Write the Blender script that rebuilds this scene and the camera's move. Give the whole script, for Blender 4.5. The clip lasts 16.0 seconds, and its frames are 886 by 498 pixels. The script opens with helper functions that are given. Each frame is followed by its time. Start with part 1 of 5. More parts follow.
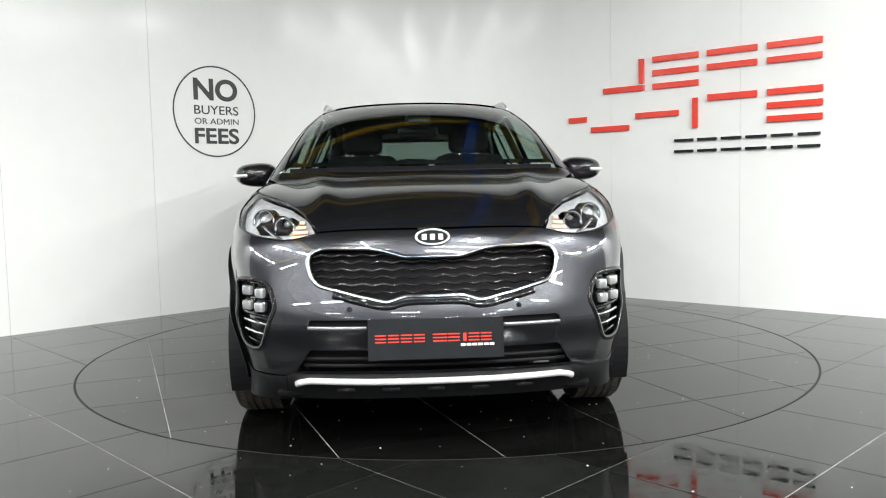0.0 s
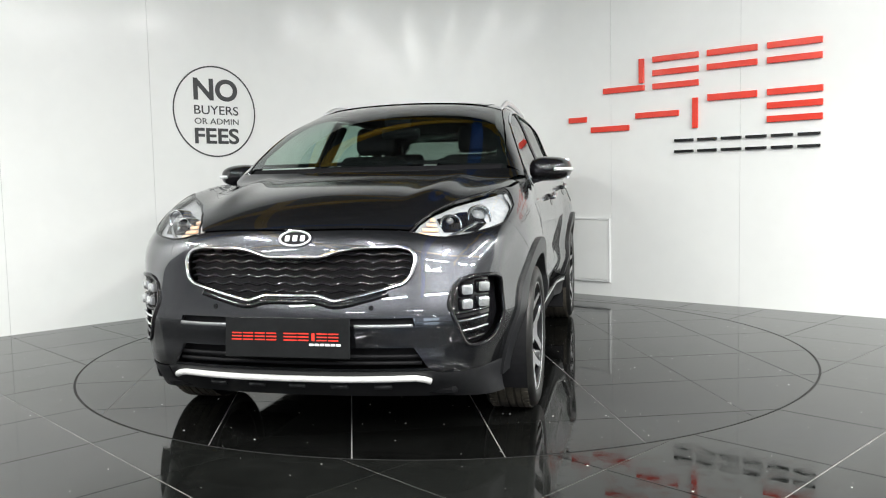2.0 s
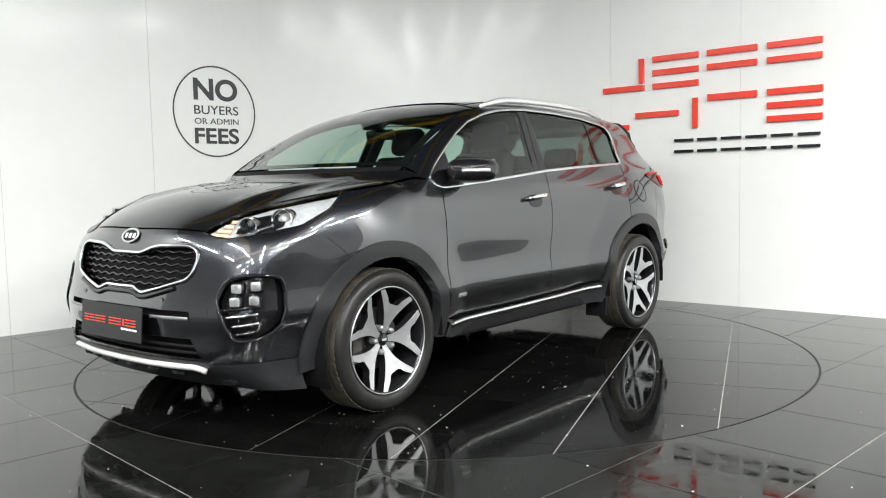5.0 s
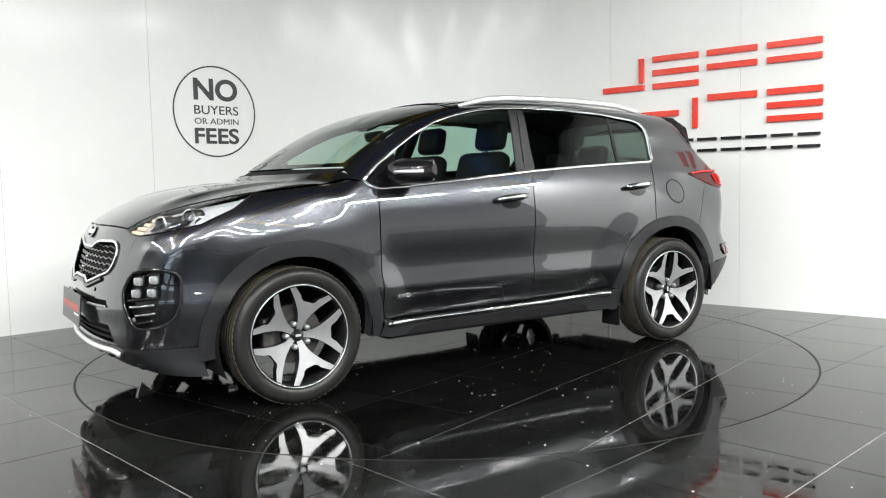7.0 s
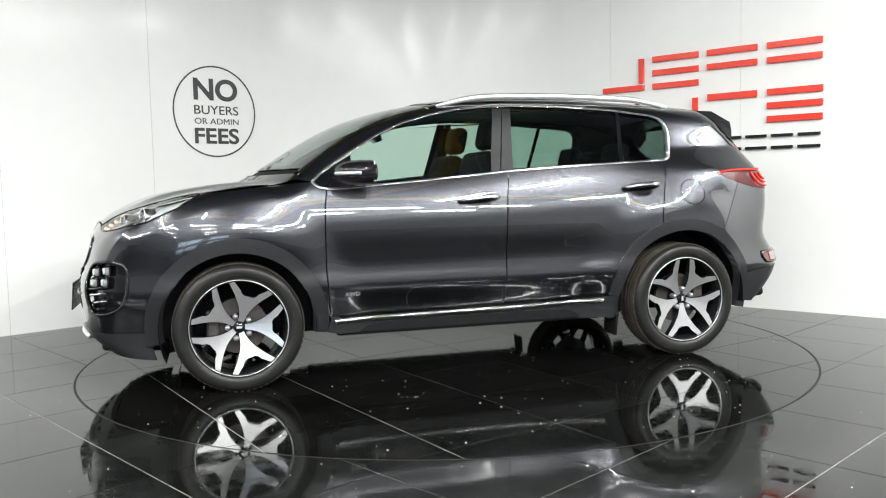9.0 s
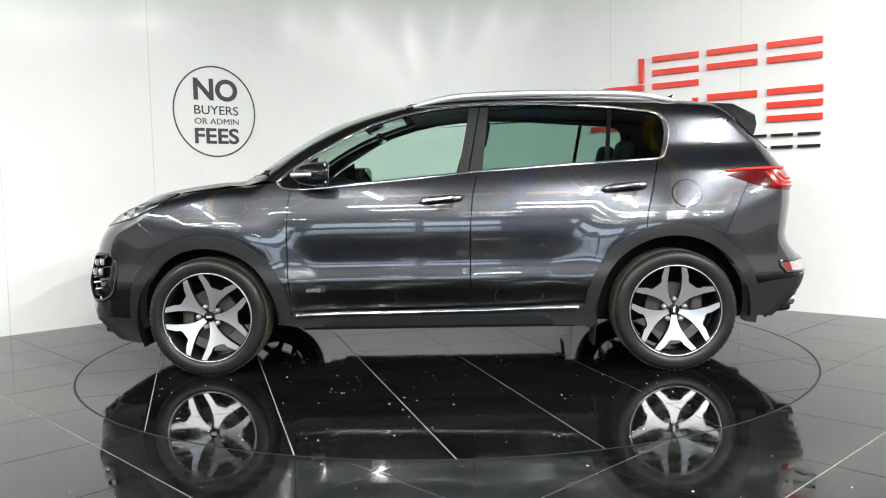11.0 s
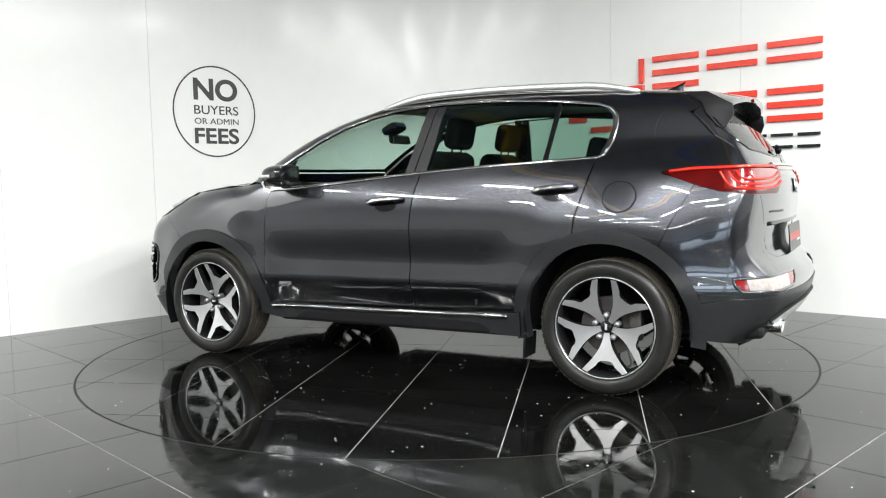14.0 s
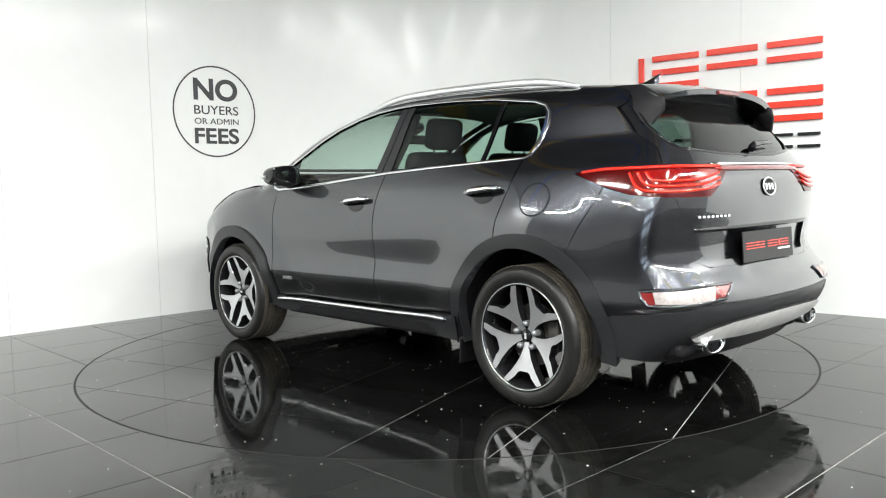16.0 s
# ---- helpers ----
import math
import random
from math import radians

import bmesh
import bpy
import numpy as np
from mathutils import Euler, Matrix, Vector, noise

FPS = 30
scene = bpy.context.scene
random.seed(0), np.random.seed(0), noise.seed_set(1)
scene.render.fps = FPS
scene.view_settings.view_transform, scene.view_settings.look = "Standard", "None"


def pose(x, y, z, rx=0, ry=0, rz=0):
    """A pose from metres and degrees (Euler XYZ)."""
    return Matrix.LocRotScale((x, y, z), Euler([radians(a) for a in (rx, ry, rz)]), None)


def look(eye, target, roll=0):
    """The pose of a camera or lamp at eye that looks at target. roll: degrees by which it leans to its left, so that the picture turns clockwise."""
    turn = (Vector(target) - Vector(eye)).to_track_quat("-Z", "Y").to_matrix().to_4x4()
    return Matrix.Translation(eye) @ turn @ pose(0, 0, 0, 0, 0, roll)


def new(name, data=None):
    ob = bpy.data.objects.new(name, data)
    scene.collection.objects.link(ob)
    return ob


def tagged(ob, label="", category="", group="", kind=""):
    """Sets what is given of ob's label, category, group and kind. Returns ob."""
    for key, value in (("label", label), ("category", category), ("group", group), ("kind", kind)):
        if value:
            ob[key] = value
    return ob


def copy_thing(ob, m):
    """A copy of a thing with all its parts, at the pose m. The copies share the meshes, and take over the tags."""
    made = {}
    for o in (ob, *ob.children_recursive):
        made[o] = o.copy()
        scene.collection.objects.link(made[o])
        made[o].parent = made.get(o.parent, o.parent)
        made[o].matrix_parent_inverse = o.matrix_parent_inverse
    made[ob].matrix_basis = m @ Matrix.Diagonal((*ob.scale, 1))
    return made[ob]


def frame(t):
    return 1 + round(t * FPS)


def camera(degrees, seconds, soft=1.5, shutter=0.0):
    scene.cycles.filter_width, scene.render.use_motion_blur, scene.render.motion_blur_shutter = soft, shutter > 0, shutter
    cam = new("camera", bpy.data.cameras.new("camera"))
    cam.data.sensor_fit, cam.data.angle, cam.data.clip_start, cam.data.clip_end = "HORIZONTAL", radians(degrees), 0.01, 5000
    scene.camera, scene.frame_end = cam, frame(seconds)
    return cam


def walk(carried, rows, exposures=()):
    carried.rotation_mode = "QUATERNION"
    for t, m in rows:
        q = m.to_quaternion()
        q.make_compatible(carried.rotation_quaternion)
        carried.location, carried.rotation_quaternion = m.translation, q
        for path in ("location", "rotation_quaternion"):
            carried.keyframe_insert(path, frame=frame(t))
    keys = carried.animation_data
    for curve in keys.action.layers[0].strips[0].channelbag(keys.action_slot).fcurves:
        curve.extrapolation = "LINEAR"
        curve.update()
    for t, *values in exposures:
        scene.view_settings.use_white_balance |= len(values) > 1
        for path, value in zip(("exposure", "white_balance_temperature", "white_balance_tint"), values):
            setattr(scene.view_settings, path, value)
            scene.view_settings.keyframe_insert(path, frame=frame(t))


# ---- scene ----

from mathutils.geometry import delaunay_2d_cdt

# ------------------------------------------------------------------ camera
cam = camera(56.67, 16.0, soft=1.1)
EYE = (0.0, -5.393, 1.087)
VIEW = look(EYE, (0.00208, -4.39617, 1.00752), -1.227)
walk(cam, [(0.0, VIEW), (16.0, VIEW)], exposures=[(0.0, 0.0), (1.0, 0.0), (3.0, -0.11), (4.5, -0.06), (7.0, 0.03), (12.0, 0.05), (16.0, 0.13)])

# ------------------------------------------------------------------ world and lamps
world = bpy.data.worlds.new("hall_air")
world.use_nodes = True
world.node_tree.nodes["Background"].inputs[0].default_value = (0.75, 0.85, 1.0, 1)
world.node_tree.nodes["Background"].inputs[1].default_value = 0.02
scene.world = world

LAMP_HEIGHT = 4.2
LAMPS = [(x, y, 90 if y > -7 else 0) for y in (-1.6, -3.4, -5.4, -7.8, -9.6) for x in (-5.6, -3.4, -1.2, 1.2, 3.4, 5.6)
         if not (y > -4 and abs(x) < 2) and not (y == -1.6 and abs(x) < 5)]
LAMPS += [(x, y, 0) for y in (-13.0, -17.0) for x in (-4.5, 0.0, 4.5)] + [(x, y, 0) for y in (-22.0, -27.0) for x in (-3.0, 3.0)]
LAMP_POWER = 141
for lx, ly, turn in LAMPS:
    light = bpy.data.lights.new("tube_light", "AREA")
    light.shape, light.size, light.size_y = "RECTANGLE", 1.3, 0.05
    light.energy, light.color = LAMP_POWER * (1.22 if lx > 0 else 0.74), (1.0, 1.0, 0.97)
    ob = new("tube_light", light)
    ob.matrix_world = pose(lx, ly, LAMP_HEIGHT - 0.05, 0, 0, turn)


# ------------------------------------------------------------------ materials
def material(name, color, rough=0.5, metal=0.0, noise_scale=0.0, noise_amount=0.0, bump=0.0, bump_scale=200.0, coat=0.0,
             coat_rough=0.03, spec=0.5, emit=None, emit_strength=0.0, glass=False, rough_var=0.0, random_amount=0.0, flake=0.0):
    """A node material: base colour with two scales of variation, fine relief and, if wanted, a clear coat."""
    m = bpy.data.materials.new(name)
    m.use_nodes = True
    nt = m.node_tree
    p = nt.nodes["Principled BSDF"]
    p.inputs["Base Color"].default_value = (*color, 1)
    p.inputs["Roughness"].default_value = rough
    p.inputs["Metallic"].default_value = metal
    p.inputs["Specular IOR Level"].default_value = spec
    if coat:
        p.inputs["Coat Weight"].default_value = coat
        p.inputs["Coat Roughness"].default_value = coat_rough
        p.inputs["Coat IOR"].default_value = 1.62
    if glass:
        p.inputs["Transmission Weight"].default_value = 1.0
        p.inputs["IOR"].default_value = 1.45
    if emit:
        p.inputs["Emission Color"].default_value = (*emit, 1)
        p.inputs["Emission Strength"].default_value = emit_strength
    if noise_scale or random_amount or flake:
        tc = nt.nodes.new("ShaderNodeTexCoord")
        last = None
        mix = nt.nodes.new("ShaderNodeHueSaturation")
        mix.inputs["Color"].default_value = (*color, 1)
        total = nt.nodes.new("ShaderNodeMath")
        total.operation = "ADD"
        total.inputs[0].default_value = 1.0
        total.inputs[1].default_value = 0.0
        for scale, amount in ((noise_scale, noise_amount), (noise_scale * 9.0, noise_amount * 0.5)):
            if not scale:
                continue
            nz = nt.nodes.new("ShaderNodeTexNoise")
            nz.inputs["Scale"].default_value = scale
            nz.inputs["Detail"].default_value = 5
            nt.links.new(tc.outputs["Object"], nz.inputs["Vector"])
            mr = nt.nodes.new("ShaderNodeMapRange")
            mr.inputs["From Min"].default_value, mr.inputs["From Max"].default_value = 0.3, 0.7
            mr.inputs["To Min"].default_value, mr.inputs["To Max"].default_value = -amount, amount
            nt.links.new(nz.outputs["Fac"], mr.inputs["Value"])
            add = nt.nodes.new("ShaderNodeMath")
            add.operation = "ADD"
            nt.links.new((last or total).outputs[0], add.inputs[0])
            nt.links.new(mr.outputs["Result"], add.inputs[1])
            last = add
            if rough_var:
                rr = nt.nodes.new("ShaderNodeMapRange")
                rr.inputs["From Min"].default_value, rr.inputs["From Max"].default_value = 0.35, 0.7
                rr.inputs["To Min"].default_value, rr.inputs["To Max"].default_value = max(rough - rough_var, 0.0), rough + rough_var
                nt.links.new(nz.outputs["Fac"], rr.inputs["Value"])
                nt.links.new(rr.outputs["Result"], p.inputs["Roughness"])
        if random_amount:
            info = nt.nodes.new("ShaderNodeObjectInfo")
            mr = nt.nodes.new("ShaderNodeMapRange")
            mr.inputs["To Min"].default_value, mr.inputs["To Max"].default_value = -random_amount, random_amount
            nt.links.new(info.outputs["Random"], mr.inputs["Value"])
            add = nt.nodes.new("ShaderNodeMath")
            add.operation = "ADD"
            nt.links.new((last or total).outputs[0], add.inputs[0])
            nt.links.new(mr.outputs["Result"], add.inputs[1])
            last = add
        nt.links.new((last or total).outputs[0], mix.inputs["Value"])
        nt.links.new(mix.outputs["Color"], p.inputs["Base Color"])
    if bump:
        tc2 = nt.nodes.new("ShaderNodeTexCoord")
        nz = nt.nodes.new("ShaderNodeTexNoise")
        nz.inputs["Scale"].default_value = bump_scale
        nz.inputs["Detail"].default_value = 3
        bp = nt.nodes.new("ShaderNodeBump")
        bp.inputs["Strength"].default_value = bump
        bp.inputs["Distance"].default_value = 0.002
        nt.links.new(tc2.outputs["Object"], nz.inputs["Vector"])
        nt.links.new(nz.outputs["Fac"], bp.inputs["Height"])
        nt.links.new(bp.outputs["Normal"], p.inputs["Normal"])
    return m


WALL_WHITE = material("glossy_white_panel", (0.845, 0.86, 0.845), 0.17, noise_scale=0.8, noise_amount=0.02, bump=0.05, bump_scale=3.0, spec=0.22, rough_var=0.04)
JOINT_GREY = material("wall_joint", (0.55, 0.56, 0.55), 0.6, noise_scale=3, noise_amount=0.05)
TILE_BLACK = material("polished_black_tile", (0.0065, 0.007, 0.0065), 0.075, noise_scale=1.6, noise_amount=0.4, bump=0.05, bump_scale=7.0, rough_var=0.065, spec=0.30, random_amount=0.25)
TABLE_BLACK = material("turntable_black_tile", (0.0035, 0.0037, 0.0035), 0.06, noise_scale=2.6, noise_amount=0.4, bump=0.05, bump_scale=7.0, rough_var=0.045, spec=0.26, random_amount=0.25)
GROUT = material("tile_grout", (0.36, 0.36, 0.35), 0.7, noise_scale=6, noise_amount=0.3, bump=0.3, bump_scale=300)
DARK_GAP = material("dark_gap_rubber", (0.006, 0.006, 0.006), 0.7, noise_scale=9, noise_amount=0.2)
DUST = material("white_dust", (0.7, 0.7, 0.68), 0.8, noise_scale=20, noise_amount=0.2)
CEILING_GREY = material("dark_ceiling_sheet", (0.16, 0.165, 0.17), 0.7, noise_scale=1.5, noise_amount=0.25)
HALL_GREY = material("hall_wall_paint", (0.34, 0.345, 0.35), 0.7, noise_scale=1.0, noise_amount=0.15)
YELLOW_STEEL = material("yellow_painted_steel", (0.62, 0.38, 0.03), 0.45, noise_scale=4, noise_amount=0.12)
BLUE_STEEL = material("blue_painted_steel", (0.02, 0.10, 0.40), 0.45, noise_scale=4, noise_amount=0.12)
LAMP_WHITE = material("lamp_housing", (0.75, 0.76, 0.76), 0.4, noise_scale=5, noise_amount=0.04)
DAY_PANE = material("frosted_daylight_glass", (0.6, 0.68, 0.8), 0.4, noise_scale=2, noise_amount=0.05, emit=(0.72, 0.86, 1.0), emit_strength=6.0)
SIGN_RED = material("red_acrylic", (0.78, 0.045, 0.022), 0.25, noise_scale=3, noise_amount=0.05)
SIGN_BLACK = material("black_acrylic", (0.012, 0.012, 0.013), 0.25, noise_scale=3, noise_amount=0.1)
SIGN_GREY = material("dark_grey_vinyl", (0.045, 0.047, 0.05), 0.45, noise_scale=5, noise_amount=0.1)


# ------------------------------------------------------------------ mesh helpers
def part(name, bm, mat, parent=None, label="", smooth=False):
    """Links a bmesh as one mesh object under a thing or part."""
    me = bpy.data.meshes.new(name)
    bm.to_mesh(me)
    bm.free()
    me.materials.append(mat)
    if smooth:
        me.shade_smooth()
    ob = new(name, me)
    if parent is not None:
        ob.parent = parent
    if label:
        tagged(ob, label)
    return ob


def shared(name, me, parent, m):
    ob = new(name, me)
    ob.parent = parent
    ob.matrix_basis = m
    return ob


def empty(name, m=None):
    ob = new(name)
    ob.empty_display_size = 0.1
    if m is not None:
        ob.matrix_world = m
    return ob


def box(bm, size, m=None, bevel=0.0, segments=2):
    """Adds a box (full sizes) at the pose m, with rounded edges."""
    made = bmesh.ops.create_cube(bm, size=1.0)["verts"]
    bmesh.ops.scale(bm, vec=size, verts=made)
    if bevel:
        edges = list({e for v in made for e in v.link_edges})
        out = bmesh.ops.bevel(bm, geom=edges, offset=bevel, segments=segments, affect="EDGES", profile=0.5)
        made = list(set(out["verts"]) | {v for v in made if v.is_valid})
    if m is not None:
        bmesh.ops.transform(bm, matrix=m, verts=made)
    return made


def prism(bm, outline, z0, z1, m=None):
    """Adds an upright prism over a 2D outline (counter-clockwise)."""
    low = [bm.verts.new((x, y, z0)) for x, y in outline]
    high = [bm.verts.new((x, y, z1)) for x, y in outline]
    n = len(outline)
    bm.faces.new(high)
    bm.faces.new(low[::-1])
    for k in range(n):
        bm.faces.new((low[k], low[(k + 1) % n], high[(k + 1) % n], high[k]))
    if m is not None:
        bmesh.ops.transform(bm, matrix=m, verts=low + high)
    return low + high


def lathe(bm, profile, steps, m=None, closed=False):
    """Adds a body of revolution about z; profile is a list of (radius, height)."""
    rings = []
    for k in range(steps):
        a = 2 * math.pi * k / steps
        rings.append([bm.verts.new((r * math.cos(a), r * math.sin(a), h)) for r, h in profile])
    count = len(profile)
    for k in range(steps):
        a, b = rings[k], rings[(k + 1) % steps]
        for j in range(count if closed else count - 1):
            bm.faces.new((a[j], b[j], b[(j + 1) % count], a[(j + 1) % count]))
    made = [v for ring in rings for v in ring]
    if m is not None:
        bmesh.ops.transform(bm, matrix=m, verts=made)
    return made


def tube(bm, points, radius, sides=8, flat=1.0, up=(0, 0, 1), cap=True):
    """Adds a tube along points; radius may be a list; flat squeezes it along up."""
    pts = [Vector(p) for p in points]
    rads = radius if isinstance(radius, (list, tuple)) else [radius] * len(pts)
    rings = []
    for k, p in enumerate(pts):
        way = (pts[min(k + 1, len(pts) - 1)] - pts[max(k - 1, 0)]).normalized()
        side = way.cross(Vector(up))
        side = side.normalized() if side.length > 1e-6 else Vector((1, 0, 0))
        top = side.cross(way).normalized()
        rings.append([bm.verts.new(p + side * math.cos(a) * rads[k] + top * math.sin(a) * rads[k] * flat)
                      for a in (2 * math.pi * j / sides for j in range(sides))])
    for a, b in zip(rings, rings[1:]):
        for j in range(sides):
            bm.faces.new((a[j], a[(j + 1) % sides], b[(j + 1) % sides], b[j]))
    if cap:
        bm.faces.new(rings[0][::-1])
        bm.faces.new(rings[-1])
    return [v for ring in rings for v in ring]


# ------------------------------------------------------------------ the hall
# The white display wall: a straight run, a rounded corner, a straight run; 1.2 m panels.
LEFT_DIR, RIGHT_DIR = math.radians(43.5), math.radians(-40.65)
LEFT_POINT, RIGHT_POINT = Vector((-2.435, 1.651)), Vector((1.589, 2.241))
LEFT_WAY = Vector((math.cos(LEFT_DIR), math.sin(LEFT_DIR)))
RIGHT_WAY = Vector((math.cos(RIGHT_DIR), math.sin(RIGHT_DIR)))
PANEL = 1.197
WALL_HEIGHT = 4.2
WALL_THICK = 0.06


def wall_line(point, way, s):
    return point + way * s


CORNER_START, CORNER_END = 1.06, -0.56
arc_a, arc_b = wall_line(LEFT_POINT, LEFT_WAY, CORNER_START), wall_line(RIGHT_POINT, RIGHT_WAY, CORNER_END)


def corner_point(u):
    """The rounded corner between both straight runs (u from 0 to 1)."""
    reach = (arc_b - arc_a).length * 1.09
    h00, h10 = 2 * u ** 3 - 3 * u ** 2 + 1, u ** 3 - 2 * u ** 2 + u
    h01, h11 = -2 * u ** 3 + 3 * u ** 2, u ** 3 - u ** 2
    return arc_a * h00 + LEFT_WAY * reach * h10 + arc_b * h01 + RIGHT_WAY * reach * h11


def wall_panel(points, name, parent):
    """One panel over a run of plan points, with its thickness behind."""
    bm = bmesh.new()
    n = len(points)
    rows = []
    for k, p in enumerate(points):
        way = (points[min(k + 1, n - 1)] - points[max(k - 1, 0)]).normalized()
        back = Vector((-way.y, way.x)) * WALL_THICK
        rows.append([bm.verts.new((*q, z)) for q, z in ((p, 0), (p, WALL_HEIGHT), (p + back, WALL_HEIGHT), (p + back, 0))])
    for a, b in zip(rows, rows[1:]):
        for j in range(4):
            bm.faces.new((a[j], b[j], b[(j + 1) % 4], a[(j + 1) % 4]))
    bm.faces.new(rows[0])
    bm.faces.new(rows[-1][::-1])
    bmesh.ops.recalc_face_normals(bm, faces=bm.faces)
    return part(name, bm, WALL_WHITE, parent, smooth=False)


def build_display_wall():
    wall = empty("wall_display")
    tagged(wall, "glossy white panelled display wall with a rounded corner", "wall", kind="structure")
    gap = 0.0016
    for k in range(-5, 1):
        a, b = k * PANEL + gap, (k + 1) * PANEL - gap
        if k == 0:
            b = CORNER_START
        wall_panel([wall_line(LEFT_POINT, LEFT_WAY, a), wall_line(LEFT_POINT, LEFT_WAY, b)], "panel", wall)
    ob = wall_panel([corner_point(j / 30) for j in range(31)], "panel", wall)
    ob.data.shade_smooth()
    ob.data.set_sharp_from_angle(angle=math.radians(35))
    wall_panel([wall_line(RIGHT_POINT, RIGHT_WAY, CORNER_END), wall_line(RIGHT_POINT, RIGHT_WAY, -gap)], "panel", wall)
    for k in range(0, 6):
        wall_panel([wall_line(RIGHT_POINT, RIGHT_WAY, k * PANEL + gap), wall_line(RIGHT_POINT, RIGHT_WAY, (k + 1) * PANEL - gap)], "panel", wall)
    # backing strip seen through the joints
    run = [wall_line(LEFT_POINT, LEFT_WAY, -6.0)] + [corner_point(j / 30) for j in range(31)] + [wall_line(RIGHT_POINT, RIGHT_WAY, 7.2)]
    bm = bmesh.new()
    rows = []
    for k, p in enumerate(run):
        way = (run[min(k + 1, len(run) - 1)] - run[max(k - 1, 0)]).normalized()
        back = Vector((-way.y, way.x))
        rows.append([bm.verts.new((*(p + back * d), z)) for d, z in ((0.004, 0.0), (0.004, WALL_HEIGHT - 0.01), (0.05, WALL_HEIGHT - 0.01), (0.05, 0.0))])
    for a, b in zip(rows, rows[1:]):
        for j in range(4):
            bm.faces.new((a[j], b[j], b[(j + 1) % 4], a[(j + 1) % 4]))
    part("backing", bm, JOINT_GREY, wall)
    return wall


build_display_wall()


def wall_frame(point, way):
    """A frame on a wall: x along it, y up, z out of it into the hall."""
    x = Vector((way.x, way.y, 0))
    y = Vector((0, 0, 1))
    z = x.cross(y)
    return Matrix.Translation((point.x, point.y, 0)) @ Matrix((x, y, z)).transposed().to_4x4()


LEFT_WALL, RIGHT_WALL = wall_frame(LEFT_POINT, LEFT_WAY), wall_frame(RIGHT_POINT, RIGHT_WAY)


def build_hall():
    bm = bmesh.new()
    box(bm, (18.4, 0.2, 6.4), pose(0, -31.1, 3.2))
    tagged(part("wall_back", bm, HALL_GREY), "dim grey painted hall wall", "wall", kind="structure")
    for k, x in enumerate((-5.0, -1.4, 3.6)):
        win = empty("window_%d" % (k + 1), pose(x, -30.99, 2.2))
        tagged(win, "high frosted daylight window in the hall wall", "window", kind="structure")
        bm = bmesh.new()
        box(bm, (3.2, 0.02, 2.6))
        part("pane", bm, DAY_PANE, win)
        for w, h, px, pz in ((3.32, 0.06, 0, 1.33), (3.32, 0.06, 0, -1.33), (0.06, 2.6, 1.63, 0), (0.06, 2.6, -1.63, 0), (0.05, 2.6, 0, 0)):
            bm = bmesh.new()
            box(bm, (w, 0.06, h), pose(px, 0.02, pz), 0.005, 1)
            part("window_frame", bm, LAMP_WHITE, win)
    bm = bmesh.new()
    box(bm, (0.2, 36.8, 6.4), pose(-9.1, -12.6, 3.2))
    tagged(part("wall_west", bm, HALL_GREY), "dim grey painted hall wall", "wall", kind="structure")
    bm = bmesh.new()
    box(bm, (0.2, 36.8, 6.4), pose(9.1, -12.6, 3.2))
    tagged(part("wall_east", bm, HALL_GREY), "dim grey painted hall wall", "wall", kind="structure")
    bm = bmesh.new()
    box(bm, (18.4, 0.2, 6.4), pose(0, 5.9, 3.2))
    tagged(part("wall_north", bm, HALL_GREY), "dim grey painted hall wall", "wall", kind="structure")
    bm = bmesh.new()
    box(bm, (18.4, 37.2, 0.2), pose(0, -12.6, 6.5))
    tagged(part("ceiling", bm, CEILING_GREY), "dark corrugated ceiling", "ceiling", kind="structure")
    for name, mat, label, runs in (
            ("roof_beam", YELLOW_STEEL, "yellow painted steel roof beam", (((-7, -0.6), (5.5, 4.6)), ((-4.5, 5.2), (7, 0.2)), ((-9, -7.2), (9, -7.2)), ((-4.6, -10.9), (-2.2, 5.7)), ((3.4, -10.9), (1.8, 5.7)))),
            ("crane_beam", BLUE_STEEL, "blue painted steel crane beam", (((0.4, -10.9), (1.0, 5.7)), ((-9, -1.6), (9, -1.2))))):
        for k, (a, b) in enumerate(runs):
            a, b = Vector((*a, 0)), Vector((*b, 0))
            d = b - a
            z = 4.75 + 0.25 * k
            ob = empty(name, Matrix.Translation((a + b) / 2 + Vector((0, 0, z))) @ Matrix.Rotation(math.atan2(d.y, d.x), 4, "Z"))
            tagged(ob, label, "beam", group=name + "s")
            for part_name, size, dz in (("flange", (d.length, 0.20, 0.025), 0.11), ("flange", (d.length, 0.20, 0.025), -0.11), ("web", (d.length, 0.02, 0.195), 0)):
                bm = bmesh.new()
                box(bm, size, pose(0, 0, dz))
                part(part_name, bm, mat, ob)


build_hall()

# ------------------------------------------------------------------ floor and turntable
TABLE = Vector((0.02, 0.056))
TABLE_R = 2.281
TILE = 0.605
FLOOR_TURN = math.radians(44.0)


